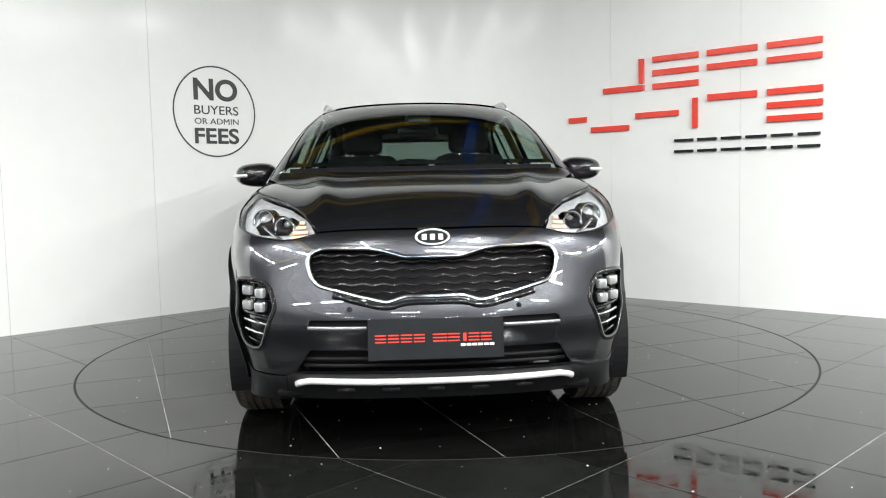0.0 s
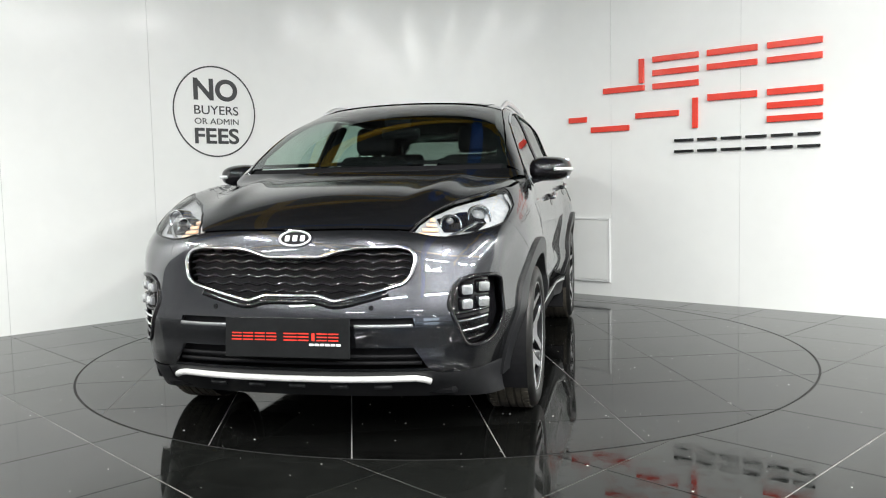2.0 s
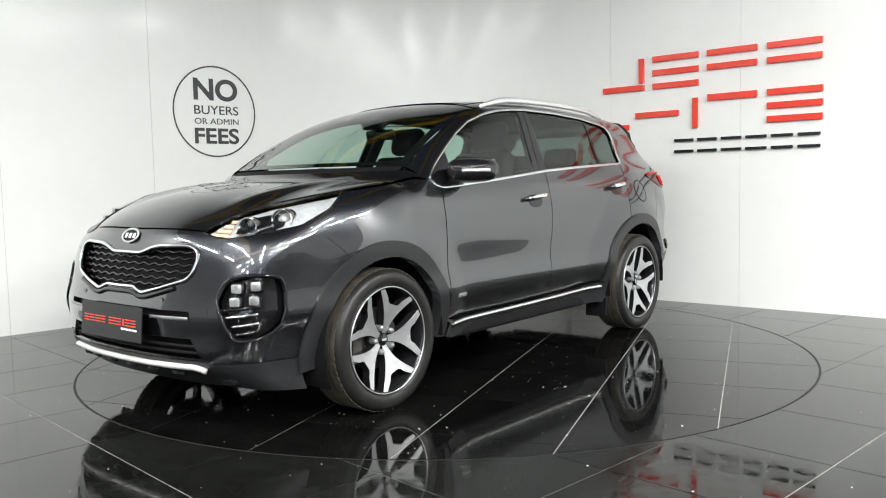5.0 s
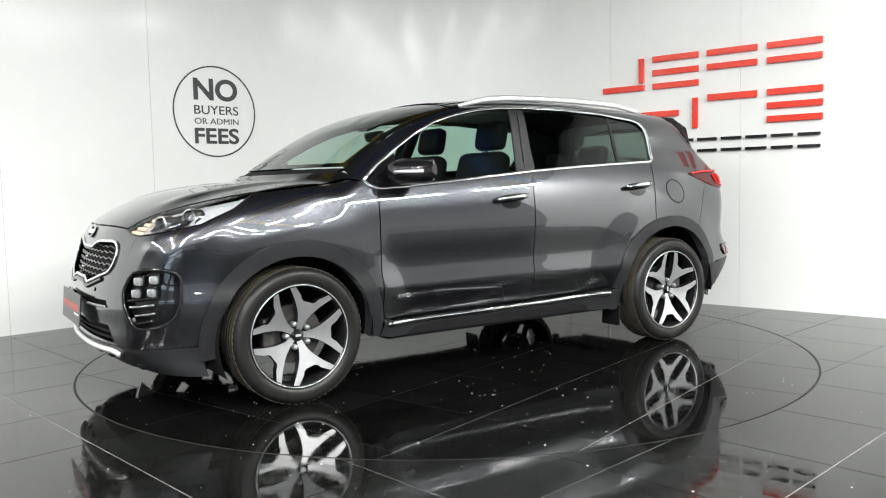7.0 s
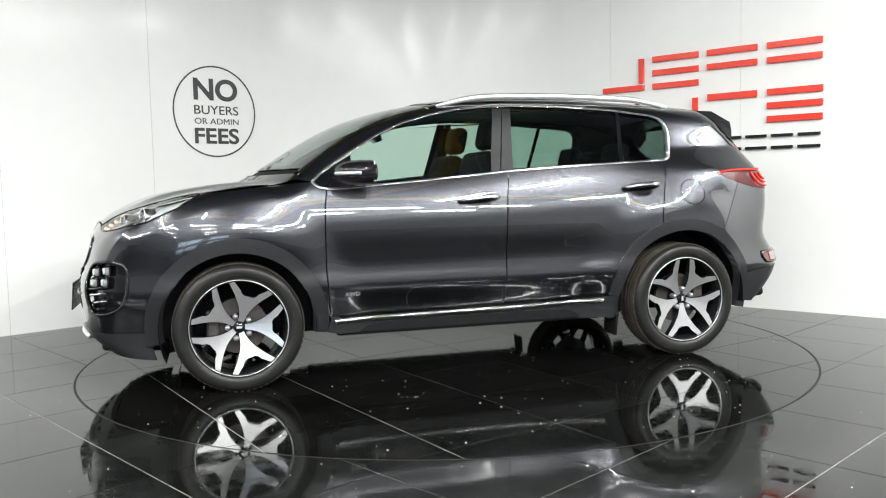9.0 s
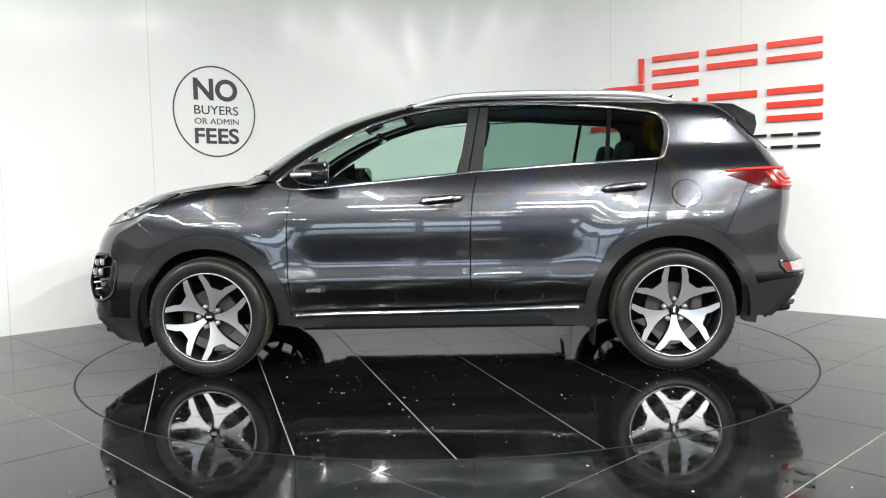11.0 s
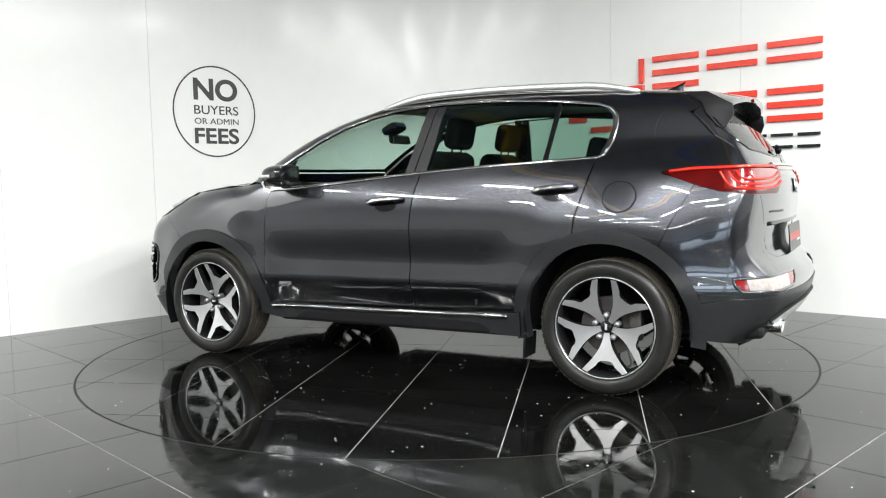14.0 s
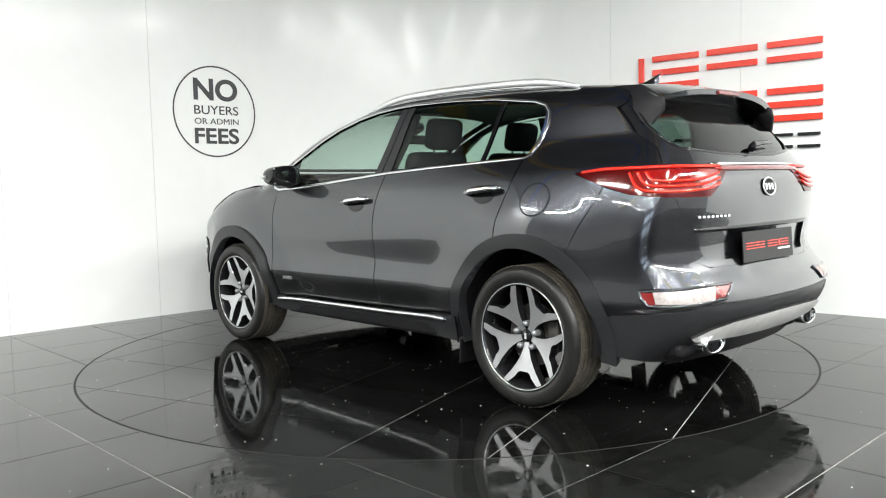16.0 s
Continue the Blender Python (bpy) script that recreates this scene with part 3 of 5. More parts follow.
def panel(name, view, outline, mat, parent, side=1, holes=(), step=0.03, offset=0.0, lip=0.016, label=""):
    """A sheet of the skin over an outline, with a turned-in lip round its edges."""
    ab, tri = triangulate(outline, holes, step)
    p, n = project(view, ab, offset)
    count = {}
    for f in tri:
        for i, j in ((f[0], f[1]), (f[1], f[2]), (f[2], f[0])):
            count[(min(i, j), max(i, j))] = count.get((min(i, j), max(i, j)), 0) + 1
    rim = [e for e, c in count.items() if c == 1]
    faces = [list(map(int, f)) for f in tri]
    verts, norms = list(p), list(n)
    if lip:
        top, low = {}, {}
        for i in sorted({k for e in rim for k in e}):
            top[i] = len(verts)
            verts.append(p[i])
            norms.append(n[i])
            low[i] = len(verts)
            verts.append(p[i] - n[i] * lip)
            norms.append(n[i])
        faces += [[top[i], top[j], low[j], low[i]] for i, j in rim]
    verts, norms = np.array(verts), np.array(norms)
    if side < 0:
        verts[:, 1] *= -1
        norms[:, 1] *= -1
    # wind the faces outward
    fixed = []
    for f in faces:
        a, b, c = verts[f[0]], verts[f[1]], verts[f[2]]
        if len(f) == 3 and np.dot(np.cross(b - a, c - a), norms[f[0]]) < 0:
            f = f[::-1]
        fixed.append(f)
    me = bpy.data.meshes.new(name)
    me.from_pydata([tuple(v) for v in verts], [], fixed)
    me.materials.append(mat)
    me.shade_smooth()
    me.normals_split_custom_set_from_vertices([tuple(v) for v in norms])
    ob = new(name, me)
    ob.parent = parent
    if label:
        tagged(ob, label)
    return ob


def skin_tube(name, view, line, radius, mat, parent, side=1, offset=0.003, flat=0.6, closed=False, step=0.03, label="", sides=8):
    """A moulding laid on the skin along a line."""
    pts = resample(line, step, closed)
    p, n = project(view, pts, offset)
    if side < 0:
        p[:, 1] *= -1
        n[:, 1] *= -1
    m = len(p)
    bm = bmesh.new()
    rings = []
    for k in range(m):
        q = (p[(k + 1) % m] - p[k - 1]) if closed else (p[min(k + 1, m - 1)] - p[max(k - 1, 0)])
        way = q / (np.linalg.norm(q) + 1e-9)
        s = np.cross(way, n[k])
        s /= np.linalg.norm(s) + 1e-9
        rings.append([bm.verts.new(p[k] + s * math.cos(a) * radius + n[k] * math.sin(a) * radius * flat) for a in (2 * math.pi * j / sides for j in range(sides))])
    for k in range(m if closed else m - 1):
        a, b = rings[k], rings[(k + 1) % m]
        for j in range(sides):
            bm.faces.new((a[j], a[(j + 1) % sides], b[(j + 1) % sides], b[j]))
    if not closed:
        bm.faces.new(rings[0][::-1])
        bm.faces.new(rings[-1])
    bmesh.ops.recalc_face_normals(bm, faces=bm.faces)
    return part(name, bm, mat, parent, label, smooth=True)


def arc(cx, cz, r, a0, a1, n=24):
    return [(cx + r * math.cos(math.radians(a0 + (a1 - a0) * k / n)), cz + r * math.sin(math.radians(a0 + (a1 - a0) * k / n))) for k in range(n + 1)]


def project_line(view, line):
    """Places of a line on the skin, taken closely."""
    return project(view, resample(line, 0.02, closed=False))[0]


def to_side(view, pts):
    """Where places of another projection show in the side one (x, z)."""
    p, _ = project(view, pts)
    return [(q[0], q[2]) for q in p]


def to_view(view, pts3):
    a, b = np.array(VIEWS[view][0]), np.array(VIEWS[view][1])
    return [(float(np.dot(p, a)), float(np.dot(p, b))) for p in pts3]


car = empty("car")
tagged(car, "dark grey metallic five-door SUV standing on the turntable", "car")

# ---- outlines in car space (x forward, z up)
DLO_LOW = [(0.919, 1.112), (0.885, 1.080), (0.829, 1.068), (0.658, 1.077), (0.355, 1.100), (0.024, 1.128), (-0.238, 1.151), (-0.623, 1.173), (-0.939, 1.188), (-1.265, 1.203)]
DLO_BACK = [(-1.302, 1.222), (-1.330, 1.30), (-1.342, 1.37), (-1.335, 1.425), (-1.30, 1.463), (-1.23, 1.485)]
DLO_TOP = [(-0.951, 1.520), (-0.628, 1.540), (-0.3, 1.545), (-0.134, 1.538), (0.033, 1.522), (0.203, 1.490), (0.374, 1.441), (0.529, 1.370), (0.702, 1.270), (0.843, 1.180)]
DLO = DLO_LOW + DLO_BACK + DLO_TOP
FRONT_HUB, REAR_HUB = (1.335, 0.345), (-1.335, 0.345)
FRONT_ARCH, REAR_ARCH = (1.335, 0.345, 0.462), (-1.325, 0.35, 0.478)
SEAM_FRONT = [(0.84, 1.066), (0.855, 0.98), (0.861, 0.863), (0.863, 0.633), (0.850, 0.42), (0.828, 0.365)]
SEAM_MID = [(-0.231, 1.15), (-0.202, 1.005), (-0.189, 0.846), (-0.183, 0.539), (-0.18, 0.37)]
SEAM_BACK = [(-1.262, 1.20), (-1.222, 1.048), (-1.180, 0.894), (-1.172, 0.803)]
HOOD_SEAM = [(1.62, 1.045), (1.44, 1.067), (1.26, 1.085), (1.1, 1.10), (0.96, 1.112)]
ROOF_EDGE = [(0.985, 0.725), (0.80, 0.695), (0.6, 0.662), (0.4, 0.628), (0.2, 0.595), (0.0, 0.58), (-0.5, 0.572), (-1.0, 0.555), (-1.4, 0.535), (-1.60, 0.525)]


LAMP3 = [(2.04, 0.466, 0.893), (2.03, 0.546, 0.874), (2.012, 0.603, 0.868), (1.958, 0.693, 0.878), (1.877, 0.766, 0.898), (1.78, 0.82, 0.918), (1.63, 0.84, 0.985),
         (1.535, 0.81, 1.045), (1.51, 0.775, 1.062), (1.60, 0.70, 1.045), (1.752, 0.60, 1.012), (1.891, 0.53, 0.972), (1.969, 0.49, 0.938)]
LAMP_AB = to_view("front_corner", LAMP3)
LAMP_SKIN = project("front_corner", LAMP_AB)[0]
WING_SEAM = [(1.754, 0.918), (1.687, 0.863), (1.609, 0.80), (1.566, 0.745)]
QUARTER_SEAM = [(-1.757, 1.055), (-1.663, 0.885), (-1.603, 0.765), (-1.589, 0.747)]
GATE_SIDE = [(0.50, 0.69), (0.57, 0.717), (0.60, 0.80), (0.625, 0.864), (0.70, 1.0), (0.705, 1.146), (0.665, 1.22), (0.66, 1.30), (0.63, 1.42), (0.55, 1.49)]


def gap_shift(line, dx):
    return [(x + dx, z) for x, z in line]


def badge_letters(text, place, width, height, side):
    """Raised chrome letters on the side skin, reading along the car as seen from outside."""
    cu = bpy.data.curves.new("lettering", "FONT")
    cu.body, cu.size, cu.extrude = text, 1.0, 0.02
    tmp = bpy.data.objects.new("lettering", cu)
    scene.collection.objects.link(tmp)
    bpy.context.view_layer.update()
    me = bpy.data.meshes.new_from_object(tmp.evaluated_get(bpy.context.evaluated_depsgraph_get()))
    bpy.data.objects.remove(tmp)
    co = np.array([v.co for v in me.vertices])
    lo, hi = co.min(0), co.max(0)
    u = (co[:, 0] - lo[0]) / (hi[0] - lo[0])
    w = (co[:, 1] - lo[1]) / (hi[1] - lo[1])
    along = place[0] - (u if side > 0 else 1 - u) * width
    p, n = project("side", np.stack([along, place[1] + w * height], 1), 0.001)
    p = p + n * ((co[:, 2] > 0) * 0.003)[:, None]
    p[:, 1] *= side
    for v, q in zip(me.vertices, p):
        v.co = q
    me.materials.clear()
    me.materials.append(SATIN)
    ob = new("lettering", me)
    ob.parent = car


def build_body():
    roof_xz = to_side("top", ROOF_EDGE)
    for s in (1, -1):
        # front wing
        tail = [(p[0], p[2]) for p in LAMP_SKIN[5:9]]
        wing = gap_shift(SEAM_FRONT, 0.004) + [(0.862, 0.29)] + arc(*FRONT_ARCH, 187, 60)[1:] + WING_SEAM[::-1] + tail + [(x, z - 0.003) for x, z in HOOD_SEAM[1:]] + [(0.925, 1.108), (0.885, 1.073)]
        panel("front_wing", "side", wing, PAINT, car, s)
        # doors
        front_door = [(x - 0.003, z) for x, z in SEAM_FRONT] + [(0.3, 0.37), (-0.176, 0.378)] + [(x + 0.003, z) for x, z in SEAM_MID[::-1]] + DLO_LOW[2:6][::-1]
        panel("front_door", "side", front_door, PAINT, car, s)
        rear_door = [(x - 0.003, z) for x, z in SEAM_MID] + [(-0.5, 0.384), (-0.80, 0.392), (-0.835, 0.41)] + [(-0.845, 0.44)] + arc(*REAR_ARCH, 10, 68)[1:] + [(x + 0.003, z) for x, z in SEAM_BACK[::-1]] + DLO_LOW[6:9][::-1]
        panel("rear_door", "side", rear_door, PAINT, car, s)
        # side frame: pillars, roof rail and rear quarter in one
        quarter = [(x - 0.003, z) for x, z in SEAM_BACK] + arc(*REAR_ARCH, 71, 123.5, 14)
        quarter += QUARTER_SEAM[::-1] + [(-1.70, 1.080), (-1.60, 1.113), (-1.60, 1.122), (-1.707, 1.141), (-1.871, 1.145)]
        tail_glass = [(p[0], p[2]) for p in project_line("rear", [(y + 0.004, z) for y, z in GATE_SIDE[5:]] + [(0.53, 1.505)])]
        frame_line = quarter + tail_glass + roof_xz[::-1] + [(0.965, 1.12), (0.927, 1.112)] + DLO_TOP[::-1] + DLO_BACK[::-1]
        panel("side_frame", "side", frame_line, PAINT, car, s)
        # glazing, a little behind the skin
        panel("front_side_window", "side", [(0.70, 1.083)] + DLO_LOW[4:6] + [(-0.118, 1.142), (-0.19, 1.526)] + DLO_TOP[4:9] + [(0.69, 1.262)], GLASS_CLEAR, car, s, offset=-0.008, lip=0, step=0.06)
        panel("mirror_sail", "side", [(0.70, 1.083), (0.69, 1.262), (0.80, 1.20), (0.91, 1.115), (0.88, 1.085), (0.829, 1.075)], GLOSS_BLACK, car, s, offset=-0.006, lip=0, step=0.05)
        panel("rear_side_window", "side", [(-0.262, 1.155)] + DLO_LOW[7:9] + [(-0.965, 1.19), (-1.005, 1.508)] + DLO_TOP[1:3] + [(-0.31, 1.53)], GLASS_DARK, car, s, offset=-0.008, lip=0, step=0.06)
        panel("quarter_window", "side", [(-0.985, 1.192), (-1.262, 1.208)] + DLO_BACK + [(-1.025, 1.51)], GLASS_DARK, car, s, offset=-0.008, lip=0, step=0.05)
        panel("door_pillar_cover", "side", [(-0.122, 1.144), (-0.178, 1.147), (-0.252, 1.530), (-0.196, 1.530)], CLADDING, car, s, offset=-0.003, lip=0.01, step=0.06)
        panel("door_pillar_cover", "side", [(-0.186, 1.148), (-0.262, 1.153), (-0.306, 1.532), (-0.258, 1.530)], CLADDING, car, s, offset=-0.003, lip=0.01, step=0.06)
        panel("window_divider", "side", [(-0.963, 1.19), (-0.988, 1.192), (-1.028, 1.510), (-1.003, 1.512)], GLOSS_BLACK, car, s, offset=-0.004, lip=0.01, step=0.06)
        # bright window surround, low and upper run
        skin_tube("chrome_window_trim", "side", DLO_LOW + DLO_BACK[:1], 0.009, CHROME, car, s, offset=0.002, flat=0.55, label="chrome strip under the windows")
        skin_tube("chrome_window_trim", "side", DLO_BACK + DLO_TOP + DLO_LOW[:1], 0.0085, CHROME, car, s, offset=0.002, flat=0.5, label="chrome strip over the windows")
        hook = DLO_LOW[-1:] + DLO_BACK + DLO_TOP[:1]
        panel("chrome_window_corner", "side", [(x - 0.004, z) for x, z in hook] + [(x + 0.022, z) for x, z in hook[-2:0:-1]], CHROME, car, s, offset=0.004, lip=0.008, step=0.02, label="broad chrome corner behind the rear window")
        # sill cladding and its bright strip
        panel("sill", "side", [(0.845, 0.362), (0.87, 0.29), (0.80, 0.272), (-0.86, 0.262), (-0.87, 0.40), (-0.83, 0.398), (-0.5, 0.378), (0.0, 0.368)], CLADDING, car, s, offset=0.026, lip=0.08, step=0.05)
        skin_tube("sill_strip", "side", [(0.83, 0.352), (0.3, 0.355), (-0.3, 0.362), (-0.80, 0.376)], 0.0135, CHROME, car, s, offset=0.030, flat=0.8, label="bright sill strip")
        # wheel-arch cladding
        def ring(cx, cz, ri, ro, a0, a1):
            return arc(cx, cz, ro, a0, a1, 30) + arc(cx, cz, ri, a1, a0, 30)
        panel("arch_cladding", "side", ring(1.335, 0.345, 0.402, 0.478, -10, 187), CLADDING, car, s, offset=0.016, lip=0.055, step=0.035)
        panel("arch_cladding", "side", ring(-1.325, 0.350, 0.424, 0.492, -12, 191), CLADDING, car, s, offset=0.016, lip=0.055, step=0.035)
        # small raised letters low on the front door
        badge_letters("AWD", (0.765, 0.480), 0.085, 0.021, s)
        # door handles
        for cx, cz, tilt in ((-0.024, 0.985, 2.0), (-1.06, 1.035, 2.2)):
            recess = [(cx + 0.072 * math.cos(a), cz - 0.016 + 0.037 * math.sin(a)) for a in (2 * math.pi * k / 24 for k in range(24))]
            panel("handle_recess", "side", recess, GLOSS_BLACK, car, s, offset=0.002, lip=0, step=0.03)
            p, n = project("side", [(cx + d, cz + 0.006 - d * 0.08) for d in (-0.125, -0.11, -0.06, 0.0, 0.06, 0.11, 0.125)], 0.0)
            out = [0.004, 0.02, 0.034, 0.036, 0.034, 0.02, 0.004]
            p = p + n * np.array(out)[:, None]
            p[:, 1] *= s
            bm = bmesh.new()
            tube(bm, [tuple(q) for q in p], [0.008, 0.014, 0.017, 0.017, 0.017, 0.014, 0.008], 10, 0.62, up=(0, s, 0))
            handle = part("door_handle", bm, PAINT, car, "", True)
            p[:, 1] += s * 0.009
            bm = bmesh.new()
            tube(bm, [tuple(q) for q in p[1:-1]], 0.0125, 8, 0.5, up=(0, s, 0))
            part("handle_chrome", bm, CHROME, handle, "chrome handle strip", True)
    # bonnet
    seam3, _ = project("side", [(x, z + 0.003) for x, z in HOOD_SEAM])
    side_line = [(p[0], p[1] - 0.002) for p in seam3[1:]]
    lip_line = [(2.085 - 0.24 * y * y, y) for y in np.linspace(0, 0.46, 9)]
    lamp_line = [(p[0], p[1]) for p in LAMP_SKIN[:8:-1]] + [(LAMP_SKIN[8][0], LAMP_SKIN[8][1])]
    rear_line = [(1.235 - 0.42 * y * y, y) for y in np.linspace(0.70, 0, 10)]
    half = lip_line + lamp_line + side_line + rear_line
    panel("bonnet", "top", half + [(x, -y) for x, y in half[::-1] if y > 1e-6], PAINT, car, 1, step=0.03)
    # scuttle between bonnet and windscreen
    strip = [(1.228 - 0.42 * y * y, y) for y in np.linspace(-0.70, 0.70, 21)] + [(1.175 - 0.40 * y * y, y) for y in np.linspace(0.70, -0.70, 21)]
    panel("scuttle", "top", strip, MATT_BLACK, car, 1, offset=-0.012, step=0.05)
    # windscreen with its black border
    base = [(1.17 - 0.40 * y * y, y) for y in np.linspace(-0.70, 0.70, 21)]
    edge = [(x, y - 0.004) for x, y in ROOF_EDGE[:5]]
    screen = base + edge + [(0.235 - 0.10 * y * y, y) for y in np.linspace(0.585, -0.585, 13)] + [(x, -y) for x, y in edge[::-1]]
    clear = [(1.135 - 0.40 * y * y, y) for y in np.linspace(-0.665, 0.665, 21)] + [(x - 0.01, y - 0.045) for x, y in edge[1:-1]] + [(0.30 - 0.10 * y * y, y) for y in np.linspace(0.555, -0.555, 13)] + [(x - 0.01, -y + 0.045) for x, y in edge[1:-1][::-1]]
    panel("windscreen", "top", screen, GLASS_SCREEN, car, 1, offset=-0.004, lip=0, step=0.05)
    panel("windscreen_border", "top", screen, GLOSS_BLACK, car, 1, holes=[clear], offset=-0.007, lip=0, step=0.04, label="black printed glass border")
    # roof: paint with a large dark glass panel in front
    sides = [(x, y - 0.002) for x, y in ROOF_EDGE[4:]]
    roof_line = [(0.222 - 0.10 * y * y, y) for y in np.linspace(-0.585, 0.585, 13)] + sides[1:] + [(-1.605, y) for y in np.linspace(0.45, -0.45, 7)] + [(x, -y) for x, y in sides[1:][::-1]]
    panel("roof", "top", roof_line, PAINT, car, 1, step=0.05)
    glass_roof = [(0.20 - 0.10 * y * y, y) for y in np.linspace(-0.50, 0.50, 11)] + [(-0.95, 0.47), (-0.95, -0.47)]
    panel("glass_roof", "top", glass_roof, GLOSS_BLACK, car, 1, offset=0.003, lip=0.003, step=0.06, label="dark glass roof panel")
    panel("headliner", "top", [(x, y * 0.98) for x, y in roof_line], MATT_BLACK, car, 1, offset=-0.045, lip=0, step=0.1)
    for s in (1, -1):
        # roof rails
        xs = np.linspace(0.14, -1.42, 26)
        p, n = project("top", [(x, 0.580 - 0.022 * max(0, -x)) for x in xs])
        u = np.linspace(0, 1, 26)
        lift = 0.033 * np.sin(0.5 * math.pi * np.clip(np.minimum(u / 0.20, (1 - u) / 0.20), 0, 1))
        p[:, 2] += lift
        p[:, 1] *= s
        bm = bmesh.new()
        tube(bm, [tuple(q) for q in p], [0.008 + 0.005 * min(1, l / 0.03) for l in lift], 10, 1.5)
        part("roof_rail", bm, SATIN, car, "bright satin aluminium roof rail", True)


build_body()


def build_front():
    # centre of the bumper, seen from the front
    grille = [(0.0, 0.800), (0.115, 0.800), (0.20, 0.826), (0.26, 0.835), (0.43, 0.838), (0.485, 0.822), (0.503, 0.785), (0.485, 0.72), (0.455, 0.69), (0.31, 0.652), (0.185, 0.624), (0.115, 0.648), (0.0, 0.646)]
    grille = grille + [(-y, z) for y, z in grille[::-1] if y > 0]
    grille = rounded(resample(grille, 0.03), 1)
    intake = [(-0.50, 0.44), (-0.56, 0.345), (0.56, 0.345), (0.50, 0.44)]
    slot = [(-0.50, 0.56), (-0.51, 0.525), (0.51, 0.525), (0.50, 0.56)]
    top = [(0.60, 0.866), (0.546, 0.873), (0.468, 0.892)]
    crest3, _ = project("top", [(2.092 - 0.24 * y * y, y) for y in np.linspace(0.455, -0.455, 17)])
    crest = [(p[1], p[2]) for p in crest3]
    outline = [(0.60, 0.335), (0.60, 0.6)] + top + crest + [(-y, z) for y, z in top[::-1]] + [(-0.60, 0.6), (-0.60, 0.335)]
    panel("front_bumper", "front", outline, PAINT, car, 1, holes=[grille, intake, slot], step=0.028)
    # dark backings and grille weave
    panel("grille_backing", "front", grille, MATT_BLACK, car, 1, offset=-0.05, lip=0, step=0.06)
    panel("intake_backing", "front", intake, MATT_BLACK, car, 1, offset=-0.06, lip=0, step=0.06)
    panel("slot_backing", "front", slot, MATT_BLACK, car, 1, offset=-0.03, lip=0, step=0.06)
    skin_tube("grille_surround", "front", grille, 0.0085, CHROME, car, 1, offset=0.004, flat=0.8, closed=True, step=0.02, label="bright chrome grille surround")
    lower = [(0.40, 0.654), (0.31, 0.630), (0.185, 0.600), (0.115, 0.626), (0.0, 0.624), (-0.115, 0.626), (-0.185, 0.600), (-0.31, 0.630), (-0.40, 0.654)]
    skin_tube("grille_lip", "front", rounded(lower, 2, False), 0.012, GLOSS_BLACK, car, 1, offset=0.002, flat=0.8)
    for row in range(7):
        z0 = 0.640 + row * 0.0290
        line = []
        for k in range(97):
            y = -0.49 + k * 0.98 / 96
            z = z0 + 0.005 * (1 - abs((k % 8) - 4) / 2.0)
            line.append((y, z))
        ok = inside(np.array(grille), np.array(line))
        run = []
        for q, good in zip(line + [(9, 9)], list(ok) + [False]):
            if good:
                run.append(q)
                continue
            if len(run) > 6:
                skin_tube("grille_slat", "front", run, 0.0062, GLOSS_BLACK, car, 1, offset=-0.024, flat=1.3, step=0.05, sides=6)
            run = []
    # emblem: plain oval, no lettering
    p, n = project("front", [(0.0, 0.872)])
    badge = empty("badge")
    badge.parent = car
    badge.matrix_basis = Matrix.Translation(Vector(p[0]) + Vector(n[0]) * 0.004) @ Vector(n[0]).to_track_quat("Z", "Y").to_matrix().to_4x4()
    build_badge(badge, 0.066, 0.033)
    # bright bars of the slot, plate, skid trim
    for s in (1, -1):
        skin_tube("slot_bar", "front", [(0.27, 0.529), (0.40, 0.529), (0.50, 0.530)], 0.0075, DARK_SATIN, car, s, offset=0.006, flat=0.6)
        p, n = project("front", [(0.335, 0.60)])
        p[:, 1] *= s
        bm = bmesh.new()
        lathe(bm, [(0, 0.004), (0.009, 0.004), (0.011, 0)], 16, Matrix.Translation(p[0]) @ Vector((1, 0, 0)).to_track_quat("Z", "Y").to_matrix().to_4x4())
        part("parking_sensor", bm, PAINT, car)
    for z in (0.372, 0.402):
        skin_tube("intake_slat", "front", [(-0.53, z), (0, z), (0.53, z)], 0.008, MATT_BLACK, car, 1, offset=-0.02, flat=0.8, step=0.06)
    skid = [(-0.555, 0.304), (-0.535, 0.313), (-0.50, 0.320), (-0.25, 0.316), (0, 0.315), (0.25, 0.316), (0.50, 0.320), (0.535, 0.313), (0.555, 0.304)]
    skin_tube("skid_trim", "front", skid, 0.0135, SKID, car, 1, offset=0.012, flat=1.0, step=0.05, label="satin silver skid plate trim", sides=12)
    panel("bumper_chin", "front", [(-0.60, 0.332), (-0.60, 0.215), (0.60, 0.215), (0.60, 0.332), (0.57, 0.343), (-0.57, 0.343)], CLADDING, car, 1, offset=0.002, lip=0.03, step=0.04)
    for k in range(5):
        y = -0.36 + k * 0.18
        skin_tube("chin_rib", "front", [(y - 0.035, 0.274), (y + 0.035, 0.274)], 0.012, CLADDING, car, 1, offset=0.006, flat=0.8)
    build_plate("number_plate", 2.240, 0.487, 0.53, 0.160, 1, 5.0)
    for s in (1, -1):
        # bumper corner, cut for lamp cluster
        cut3, _ = project("front", [(0.60, z) for z in np.linspace(0.335, 0.866, 9)])
        cut = to_view("front_corner", cut3)
        low_lamp = LAMP_AB[3:6]
        seam = to_view("front_corner", project_line("side", gap_shift(WING_SEAM, 0.004)))
        archc = to_view("front_corner", project("side", arc(*FRONT_ARCH, 59, 4, 16))[0])
        low = to_view("front_corner", project("side", [(1.80, 0.335), (1.90, 0.335)])[0])
